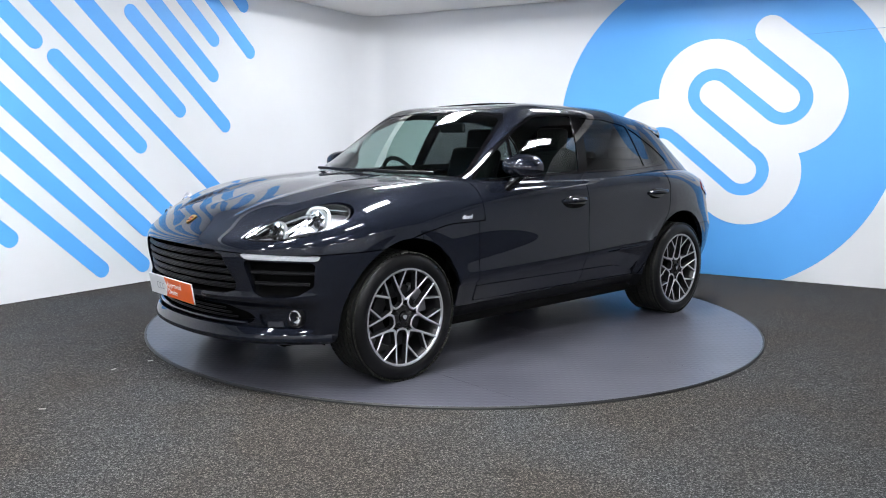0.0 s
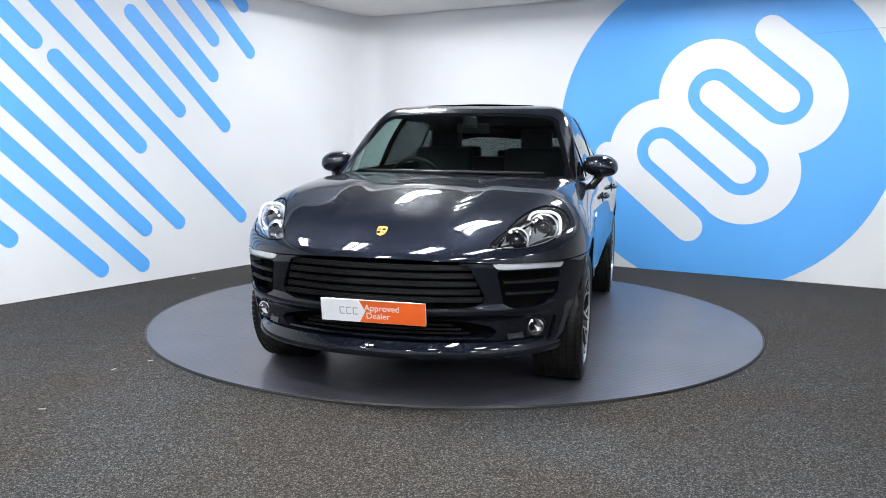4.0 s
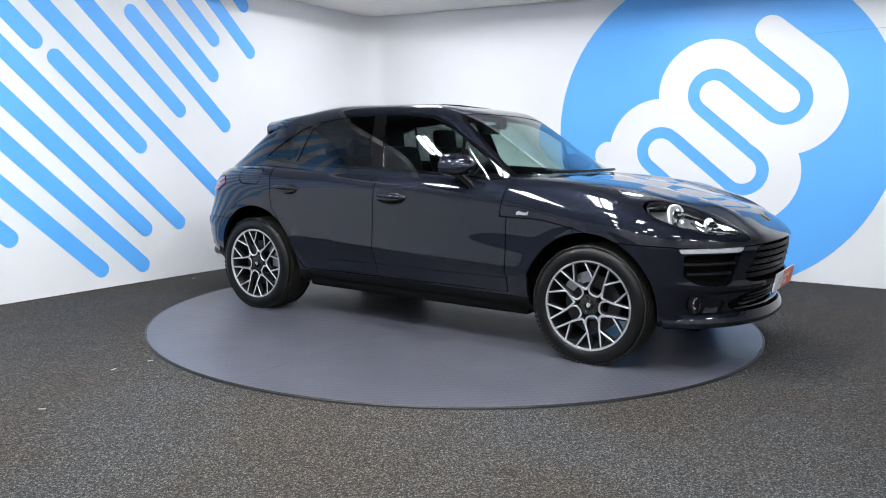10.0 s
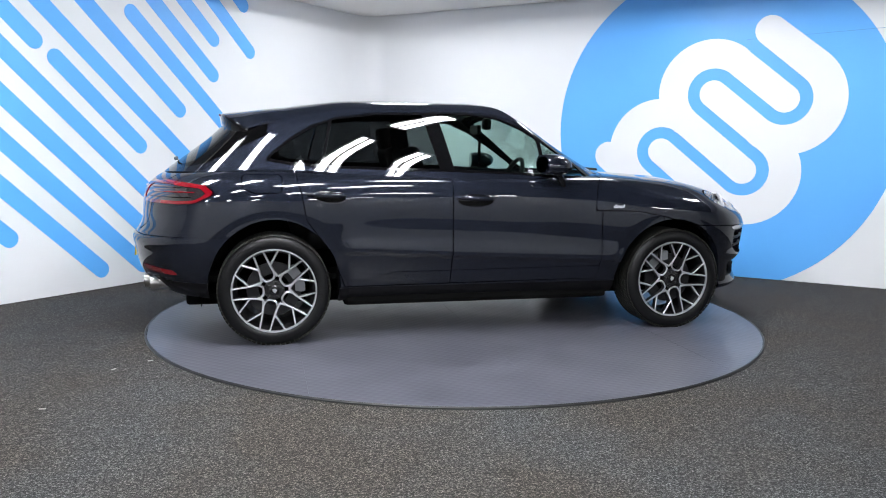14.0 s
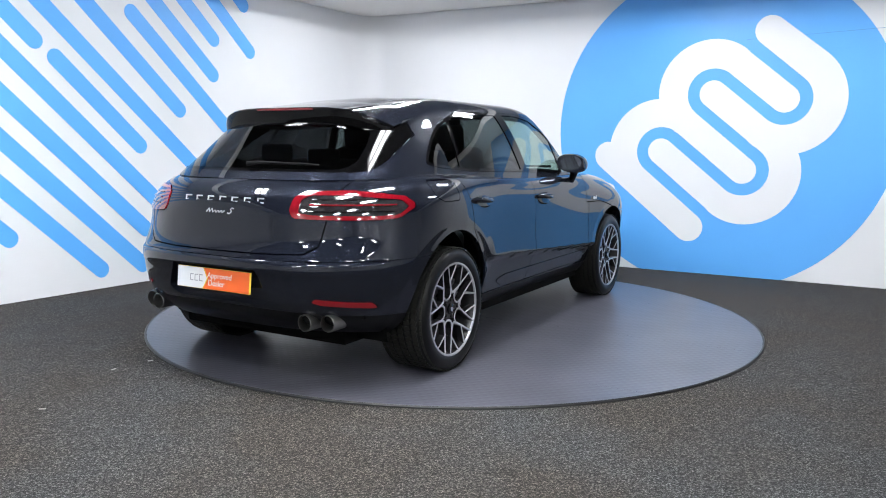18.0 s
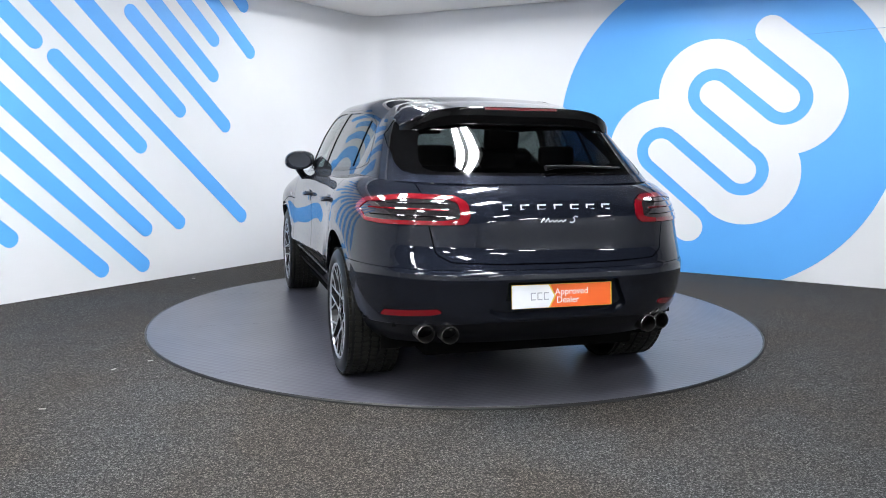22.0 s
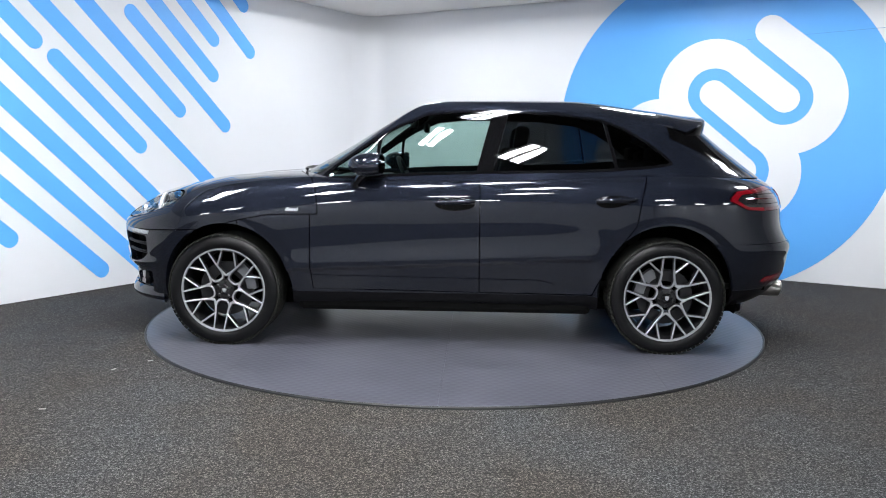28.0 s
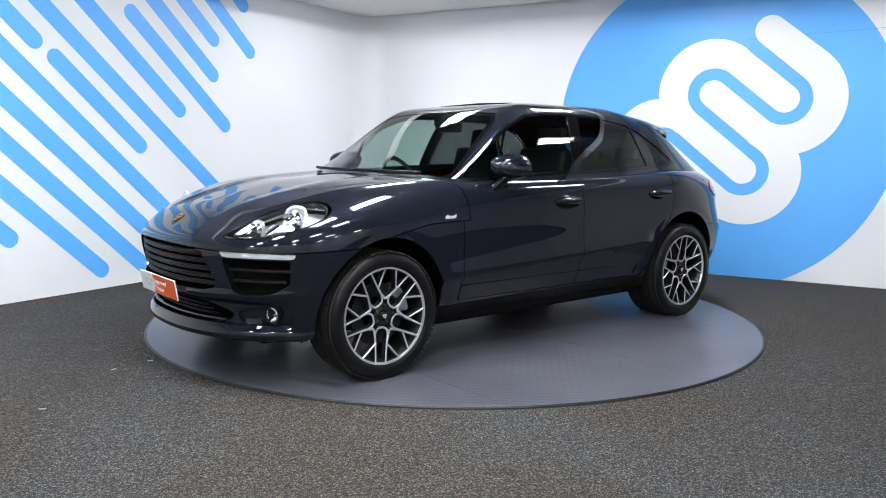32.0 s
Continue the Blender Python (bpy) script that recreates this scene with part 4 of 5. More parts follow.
    pod = skin("fog_light_pod", half.shifted(-0.014), PAINT, car, "dark gloss fog light surround", 0.02)
    p, n = on_skin(fog_skin, 0.733, 0.405)
    m = facing(Vector((p.x - 0.026, p.y * sgn, p.z)), Vector((1, 0.35 * sgn, 0)).normalized())
    bm = bmesh.new()
    lathe(bm, [(0.040, 0.0), (0.040, 0.02), (0.034, 0.022), (0.030, 0.008), (0.012, 0.002), (0.001, 0.010)], 28, m)
    part("fog_light", bm, CHROME, pod, "round chrome fog light", True)
    bm = bmesh.new()
    lathe(bm, [(0.040, 0.0), (0.042, 0.020), (0.050, 0.022), (0.054, 0.0)], 28, m)
    part("fog_light_ring", bm, GRAIN, pod, "black lamp ring", True)
    # smooth sloping panel inboard of the lamp
    bm = bmesh.new()
    corners = [(on_skin(fog_skin, y, z)[0].x - sink, y * sgn, z) for y, z, sink in ((0.605, 0.420, 0.030), (0.668, 0.428, 0.034), (0.690, 0.352, 0.004), (0.618, 0.350, 0.004))]
    face = [bm.verts.new(q) for q in corners]
    rear = [bm.verts.new((q[0] - 0.012, q[1], q[2] - 0.004)) for q in corners]
    bm.faces.new(face), bm.faces.new(rear[::-1])
    for k in range(4):
        bm.faces.new((face[k], face[(k + 1) % 4], rear[(k + 1) % 4], rear[k]))
    part("fog_light_panel", bm, PAINT, pod, "smooth dark panel beside the lamp")

# -- grilles
grille = skin("grille", grille_skin.shifted(-0.075).both(), LINER, car, "black slatted radiator grille", 0)


def front_x(sheet, y, z):
    return on_skin(sheet, abs(y), z)[0].x


def half_span(z):
    return 0.50 + (0.44 - 0.50) * np.clip((z - 0.55) / 0.18, 0, 1) + 0.012


for z in (0.560, 0.598, 0.638, 0.678, 0.718):
    bm = bmesh.new()
    span = half_span(z)
    pts = [(front_x(grille_skin, span * k / 12, z) - 0.022, span * k / 12, z) for k in range(-12, 13)]
    for dz in (-0.008, 0.0, 0.008):
        tube(bm, [(x, y, q + dz) for x, y, q in pts], 0.006, 6)
    part("slat", bm, SATIN, grille, smooth=True)
for y in (-0.40, -0.27, -0.135, 0.0, 0.135, 0.27, 0.40):
    bm = bmesh.new()
    tube(bm, [(front_x(grille_skin, y, z) - 0.042, y, z) for z in np.linspace(0.53, 0.742, 7)], 0.008, 6)
    part("upright", bm, LINER, grille, smooth=True)
low_grille = skin("lower_grille", low_skin.shifted(-0.08).both(), LINER, car, "black lower air intake", 0)
for z, span in ((0.425, 0.36), (0.405, 0.40), (0.385, 0.44)):
    bm = bmesh.new()
    tube(bm, [(front_x(low_skin, span * k / 10, z) - 0.03, span * k / 10, z) for k in range(-10, 11)], 0.006, 6)
    part("slat", bm, GRAIN, low_grille, smooth=True)
bm = bmesh.new()
tube(bm, [(front_x(low_skin, 0.51 * k / 10, 0.362) - 0.008, 0.51 * k / 10, 0.362) for k in range(-10, 11)], 0.011, 8)
part("cross_bar", bm, PAINT, low_grille, smooth=True)

# -- lip under the nose
lip = [ring(n, -2.2, FX, RX, 2.22, 3.2, smooth_curve(XW, [w] * 5), flat(*[z] * 9))
       for n, w, z in ((2.262, 0.895, 0.345), (2.276, 0.903, 0.322), (2.287, 0.910, 0.292), (2.282, 0.907, 0.262), (2.20, 0.86, 0.250))]
lip_sheet = Sheet(*grid_mesh(loft(lip, 3))).cut(lambda p: 1.83 - p[:, 0], True)
skin("front_lip", lip_sheet.both(), PAINT, car, "dark front splitter lip")

# -- lamps at the rear
tail_inner = end_area([(0.490, 0.943), (0.492, 1.012), (0.53, 1.030), (0.70, 1.033), (0.80, 1.018), (0.870, 1.008), (0.899, 0.974), (0.882, 0.934), (0.82, 0.929), (0.565, 0.933)], 0.012, -1.7, False)
for sgn in (1, -1):
    half = tail_skin if sgn == 1 else tail_skin.mirrored()
    core, ringed = take(half, tail_inner, 0.0)
    tl = skin("tail_light", ringed.shifted(0.006), RED, car, "red tail light with a smoked middle", 0.02)
    smoked = skin("smoked_lens", core.shifted(0.001), SMOKE, tl, "smoked grey lamp lens", 0)
    for z, r in ((0.985, 0.0045), (0.953, 0.003), (1.012, 0.003)):
        bm = bmesh.new()
        ys = np.linspace(0.54, 0.865, 14)
        pts = []
        for y in ys:
            q, n = on_skin(tail_skin, y, z)
            pts.append(((q.x + n.x * 0.003), (q.y + n.y * 0.003) * sgn, q.z))
        tube(bm, pts, r, 6)
        part("light_bar", bm, GLOSS if r < 0.004 else RED, tl, "light bar", True)

# -- exhausts
for sgn in (1, -1):
    for y, x in ((0.648, -2.185), (0.540, -2.235)):
        bm = bmesh.new()
        m = Matrix.Translation((x, y * sgn, 0.385)) @ Matrix.Rotation(-math.pi / 2, 4, "Y") @ Matrix.Rotation(0.0, 4, "Z")
        lathe(bm, [(0.043, -0.18), (0.045, -0.01), (0.044, 0.0), (0.041, 0.002), (0.039, -0.004), (0.038, -0.16), (0.001, -0.16)], 36, m)
        part("exhaust_pipe", bm, EXHAUST, car, "round brushed steel exhaust pipe", True)

# -- spoiler
def roof_height(x, y):
    """The height of the roof's skin over a point, from its nearest points."""
    up_facing = cabin.n[:, 2] > 0.12
    p = cabin.p[up_facing]
    d = (p[:, 0] - x)**2 + (p[:, 1] - abs(y))**2
    i = np.argsort(d)[:6]
    w = 1 / (d[i] + 1e-5)
    return float((p[i, 2] * w).sum() / w.sum())


rows = []
for j in range(41):
    y = -0.628 + 1.256 * j / 40
    k = abs(y) / 0.628
    tip = -1.750 + 0.06 * k**2 + 0.13 * k**8
    drop = 0.105 * k**5
    rise = roof_height(-1.34, y) + 0.001
    edge = 1.500 - drop
    line = [(-1.30, roof_height(-1.30, y) - 0.006), (-1.34, rise), (-1.46, rise + (edge - rise) * 0.30), (tip + 0.09, rise + (edge - rise) * 0.80), (tip + 0.01, edge),
            (tip, edge - 0.007), (tip - 0.002, edge - 0.030), (tip + 0.004, edge - 0.070), (tip + 0.02, edge - 0.130 + 0.03 * k)]
    rows.append([(x, y, z) for x, z in line])


def strip(rows, lo, hi, name, mat, parent, label):
    bm = bmesh.new()
    vs = [[bm.verts.new(q) for q in r[lo:hi + 1]] for r in rows]
    for a, b in zip(vs, vs[1:]):
        for j in range(hi - lo):
            bm.faces.new((a[j], a[j + 1], b[j + 1], b[j]))
    bm.faces.new(vs[0]), bm.faces.new(vs[-1])
    return part(name, bm, mat, parent, label, True)


spoiler = strip(rows, 0, 4, "spoiler", PAINT, car, "body-coloured roof spoiler")
strip(rows, 4, 8, "spoiler_underside", FRIT, spoiler, "black underside")
bm = bmesh.new()
box(bm, (0.010, 0.42, 0.014), Matrix.Translation((-1.748, 0, 1.489)), 0.003)
part("brake_light", bm, DARKRED, spoiler, "dark red high brake light")
# -- mirrors
for sgn in (1, -1):
    bm = bmesh.new()
    m = Matrix.Translation((0.455, 0.935 * sgn, 1.172)) @ Matrix.Rotation(0.10 * sgn, 4, "X") @ Matrix.Rotation(-0.12 * sgn, 4, "Z")
    bmesh.ops.create_uvsphere(bm, u_segments=36, v_segments=22, radius=1.0)
    for v in bm.verts:
        x, y, z = v.co
        x = max(x, -0.5)
        f = lambda c, k: math.copysign(abs(c)**k, c)
        v.co = m @ Vector((x * 0.14, f(y, 0.85) * 0.112, f(z, 0.85) * 0.074 - 0.016 * y * sgn))
    mirror = part("mirror", bm, PAINT, car, "dark door mirror on a black arm", True)
    bm = bmesh.new()
    bmesh.ops.create_circle(bm, cap_ends=True, segments=32, radius=1.0, matrix=m @ Matrix.Translation((-0.0715, 0, 0)) @ Matrix.Rotation(math.pi / 2, 4, "Y") @ Matrix.Diagonal((0.054, 0.084, 1, 1)))
    part("mirror_glass", bm, DARKENED, mirror, "mirror glass with its dark reflection put in the tint")
    bm = bmesh.new()
    tube(bm, [(0.56, 0.87 * sgn, 1.02), (0.545, 0.905 * sgn, 1.06), (0.51, 0.93 * sgn, 1.10), (0.48, 0.94 * sgn, 1.135)], [0.032, 0.026, 0.03, 0.04], 10)
    part("mirror_arm", bm, GLOSS, mirror, "black mirror arm", True)

# -- door handles
for door, x, z in (("front_door", -0.072, 0.952), ("rear_door", -1.068, 0.977)):
    for k, sgn in ((0, 1), (1, -1)):
        y = float(0.930 if door == "front_door" else 0.944)
        bm = bmesh.new()
        for i, ob_r in ((0, 1),):
            pts = [(x + 0.125 - 0.25 * q / 10, (y + 0.002 + 0.032 * math.sin(math.pi * q / 10)**0.6) * sgn, z - 0.012 + 0.012 * q / 10) for q in range(11)]
            tube(bm, pts, [0.008, 0.014, 0.016, 0.017, 0.017, 0.017, 0.017, 0.017, 0.016, 0.014, 0.008], 10)
        part("handle", bm, PAINT, doors[door][k], "body-coloured door handle", True)
        # black oval drawn for the shade in the hollow behind the handle
        bm = bmesh.new()
        bmesh.ops.create_uvsphere(bm, u_segments=24, v_segments=12, radius=1.0, matrix=Matrix.Translation((x, (y + 0.001) * sgn, z - 0.022)) @ Matrix.Diagonal((0.125, 0.010, 0.044, 1)))
        part("handle_shade", bm, GLOSS, doors[door][k], "black oval for the shaded recess behind the handle", True)


# -- writing and badges
def lettering(text, size, m, mat, parent, name, shear=0.0, thick=0.001, label=""):
    c = bpy.data.curves.new(name, "FONT")
    c.body, c.size, c.shear, c.extrude = text, size, shear, thick
    c.align_x, c.align_y = "CENTER", "CENTER"
    tmp = bpy.data.objects.new(name, c)
    me = bpy.data.meshes.new_from_object(tmp)
    me.name = name
    bpy.data.objects.remove(tmp)
    me.transform(m)
    me.materials.clear()
    me.materials.append(mat)
    ob = new(name, me)
    ob.parent = parent
    return tagged(ob, label)


def plane_at(origin, right, upward):
    """A frame with x to the reader's right and y up."""
    r = Vector(right).normalized()
    u = Vector(upward)
    u = (u - r * u.dot(r)).normalized()
    return Matrix.Translation(origin) @ Matrix((r, u, r.cross(u))).transposed().to_4x4()


for sgn in (1, -1):
    m = plane_at((0.956, 0.949 * sgn, 0.886), (-sgn, 0, 0), (0, -0.06 * sgn, 1))
    lettering("diesel", 0.035, m, SILVER, hood_ob, "diesel_badge", 0.25, 0.002, "chrome script lettering")

# crest on the nose
p, n = on_skin(hood, 0.0, 0.868)
n = Vector((n.x, 0, n.z)).normalized()
m = plane_at(p + n * 0.003, (0, 1, 0), (-n.z, 0, n.x))
shape = [(-0.025, 0.03), (-0.012, 0.034), (0.012, 0.034), (0.025, 0.03), (0.025, 0.0), (0.02, -0.018), (0.0, -0.034), (-0.02, -0.018), (-0.025, 0.0)]
bm = bmesh.new()
slab(bm, shape, 0.004, m)
crest = part("crest", bm, GOLD, hood_ob, "small gold shield badge")
for x, y, mat in ((-0.011, 0.011, DARKREDINK), (0.011, -0.009, DARKREDINK), (0.011, 0.011, GLOSS), (-0.011, -0.009, GLOSS)):
    bm = bmesh.new()
    box(bm, (0.016, 0.013, 0.001), m @ Matrix.Translation((x, y, 0.0048)))
    part("badge_field", bm, mat, crest)


def dealer_plate(m, name, parent, yellow_edge):
    bm = bmesh.new()
    box(bm, (0.530, 0.114, 0.008), m, 0.002)
    root = part(name, bm, YELLOW if yellow_edge else PLATEWHITE, parent, "white and orange dealer plate")
    bm = bmesh.new()
    slab(bm, [(-0.264, -0.055), (-0.075, -0.055), (-0.045, 0.0), (-0.075, 0.055), (-0.264, 0.055)], 0.001, m @ Matrix.Translation((0, 0, 0.0042)))
    part("white_field", bm, PLATEWHITE, root)
    bm = bmesh.new()
    edge = 0.258 if yellow_edge else 0.264
    slab(bm, [(-0.067, -0.055), (edge, -0.055), (edge, 0.055), (-0.067, 0.055), (-0.036, 0.0)], 0.001, m @ Matrix.Translation((0, 0, 0.0042)))
    part("orange_field", bm, ORANGE, root)
    lettering("Approved", 0.044, m @ Matrix.Translation((0.047, 0.018, 0.0056)), PLATEWHITE, root, "lettering", 0, 0.0004)
    lettering("Dealer", 0.044, m @ Matrix.Translation((0.026, -0.022, 0.0056)), PLATEWHITE, root, "lettering", 0, 0.0004)
    for k in range(3):
        bm = bmesh.new()
        x = -0.155 + 0.034 * k
        for dy in (-0.016, 0.016):
            box(bm, (0.024, 0.005, 0.0008), m @ Matrix.Translation((x, dy, 0.0058)))
        box(bm, (0.005, 0.034, 0.0008), m @ Matrix.Translation((x - 0.011, 0, 0.0058)))
        part("mark", bm, GREYINK, root, "small grey mark")
    return root


dealer_plate(plane_at((2.306, 0, 0.497), (0, 1, 0), (0.16, 0, 1)), "front_plate", front_bumper, False)
dealer_plate(plane_at((-2.326, 0, 0.575), (0, -1, 0), (0.10, 0, 1)), "rear_plate", rear_bumper, True)

# raised silver marks on the tailgate, as plain bars
for k in range(7):
    y = 0.262 - 0.0873 * k
    q, n = on_skin(gate_skin, abs(y), 0.998)
    m = plane_at(q * 1 + n * 0.002 if y > 0 else Vector((q.x, -q.y, q.z)) + n * 0.002, (0, -1, 0), (0.16, 0, 1))
    m = Matrix.Translation((0, y - m.translation.y, 0.998 - m.translation.z)) @ m
    bm = bmesh.new()
    for dy in (-0.011, 0.011):
        box(bm, (0.046, 0.0065, 0.004), m @ Matrix.Translation((0, dy, 0)), 0.001)
    box(bm, (0.0075, 0.022, 0.004), m @ Matrix.Translation((-0.018, 0, 0)))
    part("letter_bar", bm, SILVER, tailgate, "raised silver bar")
def gate_point(y, z):
    q, n = on_skin(gate_skin, abs(y), z)
    return Vector((q.x - 0.003, y, z))


# a slanted silver squiggle under them
bm = bmesh.new()
pts = [gate_point(0.098 - 0.0115 * k - (0.006 if k % 2 else 0.0), 0.926 + (0.020 if k in (1, 3) else 0.011 if k % 2 else 0.0)) for k in range(12)]
tube(bm, pts, 0.0028, 6)
part("script_mark", bm, SILVER, tailgate, "slanted silver squiggle", True)
bm = bmesh.new()
tube(bm, [gate_point(y, z) for y, z in ((-0.098, 0.950), (-0.085, 0.953), (-0.075, 0.946), (-0.082, 0.938), (-0.080, 0.929), (-0.068, 0.923), (-0.055, 0.926))], 0.0032, 6)
part("script_mark", bm, SILVER, tailgate, "slanted silver squiggle", True)

# -- wipers and cowl
for y0, y1, dx in ((0.62, 0.02, 0.0), (0.05, -0.55, 0.01)):
    bm = bmesh.new()
    pts = []
    for k in range(9):
        y = y0 + (y1 - y0) * k / 8
        pts.append((1.005 - 0.17 * (abs(y) / 0.85)**2.2 + dx, y, 1.128 + 0.004 * k / 8))
    tube(bm, pts, 0.010, 6)
    part("wiper", bm, GRAIN, car, "black windscreen wiper", True)
bm = bmesh.new()
verts = []
for k in range(25):
    y = -0.78 + 1.56 * k / 24
    x = 1.035 - 0.185 * (abs(y) / 0.85)**2.5
    verts.append([bm.verts.new((x + 0.03, y, 1.083)), bm.verts.new((x - 0.12, y, 1.093))])
for a, b in zip(verts, verts[1:]):
    bm.faces.new((a[0], b[0], b[1], a[1]))
bmesh.ops.solidify(bm, geom=bm.faces[:], thickness=0.01)
part("cowl_panel", bm, GRAIN, car, "black plastic cowl", True)
bm = bmesh.new()
pts = []
for y, z in ((-0.01, 1.172), (-0.08, 1.180), (-0.22, 1.179), (-0.36, 1.176), (-0.46, 1.173)):
    q, n = on_skin(rw, abs(y), z)
    pts.append((q.x - 0.022, y, z + 0.010))
tube(bm, pts, [0.014, 0.009, 0.007, 0.006, 0.004], 8)
rear_wiper = part("rear_wiper", bm, GRAIN, rear_window, "black rear wiper", True)

# -- underbody and wheel housings
bm = bmesh.new()
box(bm, (3.95, 1.20, 0.09), Matrix.Translation((0.0, 0, 0.262)), 0.02)
box(bm, (1.90, 1.62, 0.09), Matrix.Translation((0.0, 0, 0.264)), 0.03)
part("underbody", bm, LINER, car, "dark underbody")
for x, r in ((1.387, 0.468), (-1.397, 0.482)):
    for sgn in (1, -1):
        bm = bmesh.new()
        rings = []
        for y in (0.50, 0.80):
            rings.append([bm.verts.new((x + r * math.cos(a), y * sgn, 0.362 + r * math.sin(a))) for a in np.linspace(-0.25, math.pi + 0.25, 33)])
        for i in range(32):
            bm.faces.new((rings[0][i], rings[0][i + 1], rings[1][i + 1], rings[1][i]))
        bm.faces.new(rings[0])
        part("wheel_housing", bm, LINER, car, "black wheel housing", True)


# -- wheels: local z is the axle, outwards; the outer face lies near z = 0
RIM = 0.270
FACE = material("spoke_black", (0.008, 0.008, 0.009), 0.35)


def bar(bm, p, q, w0, w1, z0, z1, thick):
    a, b = Vector((*p, 0)), Vector((*q, 0))
    d = (b - a).normalized()
    s = Vector((-d.y, d.x, 0))
    ends = []
    for c, w, z in ((a, w0, z0), (b, w1, z1)):
        top = c + Vector((0, 0, z))
        ends.append([bm.verts.new(top + s * w), bm.verts.new(top - s * w), bm.verts.new(top - s * (w + 0.003) - Vector((0, 0, thick))), bm.verts.new(top + s * (w + 0.003) - Vector((0, 0, thick)))])
    for k in range(4):
        bm.faces.new((ends[0][k], ends[0][(k + 1) % 4], ends[1][(k + 1) % 4], ends[1][k]))
    bm.faces.new(ends[0][::-1])
    bm.faces.new(ends[1])


def polar(r, a):
    return (r * math.cos(a), r * math.sin(a))


def build_wheel(width):
    root = tagged(new("wheel"))
    root.parent = car
    R, w = 0.360, width
    bm = bmesh.new()
    profile = [(0.262, -0.012), (0.275, 0.004), (0.295, 0.010), (0.318, 0.009), (0.338, 0.000), (0.350, -0.014), (0.357, -0.030)]
    grooves = []
    steps = 5
    span = w - 0.06
    for i in range(steps):
        z0 = -0.030 - span * i / steps
        z1 = -0.030 - span * (i + 1) / steps
        grooves += [(R - 0.004, z0 - 0.004), (R - 0.004, z1 + 0.006), (R - 0.008, z1 + 0.005), (R - 0.008, z1 - 0.001)]
    profile += grooves + [(0.350, -w + 0.014), (0.335, -w), (0.29, -w - 0.008), (0.262, -w + 0.01)]
    lathe(bm, profile, 72)
    tyre = part("tyre", bm, RUBBER, root, "black road tyre with grooved tread", True)
    # tread blocks: slanted ones on the shoulders, rows of them on the ribs
    v, f = [], []
    unit = [(-1, -1, -1), (1, -1, -1), (1, 1, -1), (-1, 1, -1), (-1, -1, 1), (1, -1, 1), (1, 1, 1), (-1, 1, 1)]
    sides = [(0, 3, 2, 1), (4, 5, 6, 7), (0, 1, 5, 4), (1, 2, 6, 5), (2, 3, 7, 6), (3, 0, 4, 7)]
    for i in range(72):
        a = 2 * math.pi * i / 72
        blocks = [((0.349, 0, z), 0.42 * side, 0.0, (0.004, 0.0125, 0.016)) for z, side in ((-0.018, 1), (-w + 0.018, -1))]
        for k in range(steps):
            z = -0.030 - span * (k + 0.5) / steps
            blocks.append(((R - 0.005, 0, z + 0.001), 0.0, 0.35 if k % 2 else -0.35, (0.0047, 0.0120, span / steps / 2 - 0.005)))
        for at, lean, skew, half_size in blocks:
            m = Matrix.Rotation(a + (0.02 if skew > 0 else 0.0), 4, "Z") @ Matrix.Translation(at) @ Matrix.Rotation(lean, 4, "Y") @ Matrix.Rotation(skew, 4, "X")
            base = len(v)
            v += [m @ Vector((x * half_size[0], y * half_size[1], z * half_size[2])) for x, y, z in unit]
            f += [[base + j for j in side] for side in sides]
    tread = mesh_object("tread", v, f, TREAD, tyre)
    tagged(tread, kind="stuff")
    bm = bmesh.new()
    lathe(bm, [(0.264, -0.012), (0.271, -0.002), (0.271, 0.003), (0.262, 0.003), (0.258, -0.006)], 72)
    rim = part("rim", bm, ALLOY, root, "machined silver rim lip", True)
    bm = bmesh.new()
    lathe(bm, [(0.260, -0.004), (0.245, -0.03), (0.238, -0.10), (0.236, -w + 0.03), (0.262, -w)], 60)
    part("barrel", bm, DARKRIM, rim, "black rim barrel", True)
    for k in range(5):
        a0 = math.pi / 2 + 2 * math.pi * k / 5
        turn = Matrix.Rotation(a0 - math.pi / 2, 4, "Z")
        black, silver = bmesh.new(), bmesh.new()
        for sgn in (1, -1):
            joint = polar(0.094, math.pi / 2 - sgn * math.radians(35.5))
            bend = (0.0445 * sgn, 0.112)
            fork = (0.0385 * sgn, 0.156)
            end_a = polar(0.263, math.pi / 2 - sgn * math.radians(7.2))
            end_b = polar(0.263, math.pi / 2 - sgn * math.radians(28.0))
            lobe = [bend, (0.037 * sgn, 0.086), (0.026 * sgn, 0.071), (0.0, 0.066)]
            for bmx, extra, dz, thick in ((black, 0.0016, -0.002, 0.036), (silver, 0.0, 0.0, 0.003)):
                bar(bmx, joint, bend, 0.0046 + extra, 0.0040 + extra, -0.022 + dz, -0.019 + dz, thick)
                bar(bmx, bend, fork, 0.0040 + extra, 0.0034 + extra, -0.019 + dz, -0.013 + dz, thick)
                bar(bmx, fork, end_a, 0.0029 + extra, 0.0025 + extra, -0.013 + dz, 0.001 + dz, thick)
                bar(bmx, fork, end_b, 0.0029 + extra, 0.0025 + extra, -0.013 + dz, 0.001 + dz, thick)
                for p0, p1 in zip(lobe, lobe[1:]):
                    bar(bmx, p0, p1, 0.0031 + extra, 0.0031 + extra, -0.021 + dz, -0.022 + dz, thick)
        for bmx in (black, silver):
            bmx.transform(turn)
        sp = part("spoke", black, FACE, root, "black spoke with a machined silver face")
        part("spoke_face", silver, ALLOY, sp, "machined silver face")
    bm = bmesh.new()
    lathe(bm, [(0.001, -0.026), (0.03, -0.026), (0.060, -0.032), (0.066, -0.06), (0.001, -0.06)], 40)
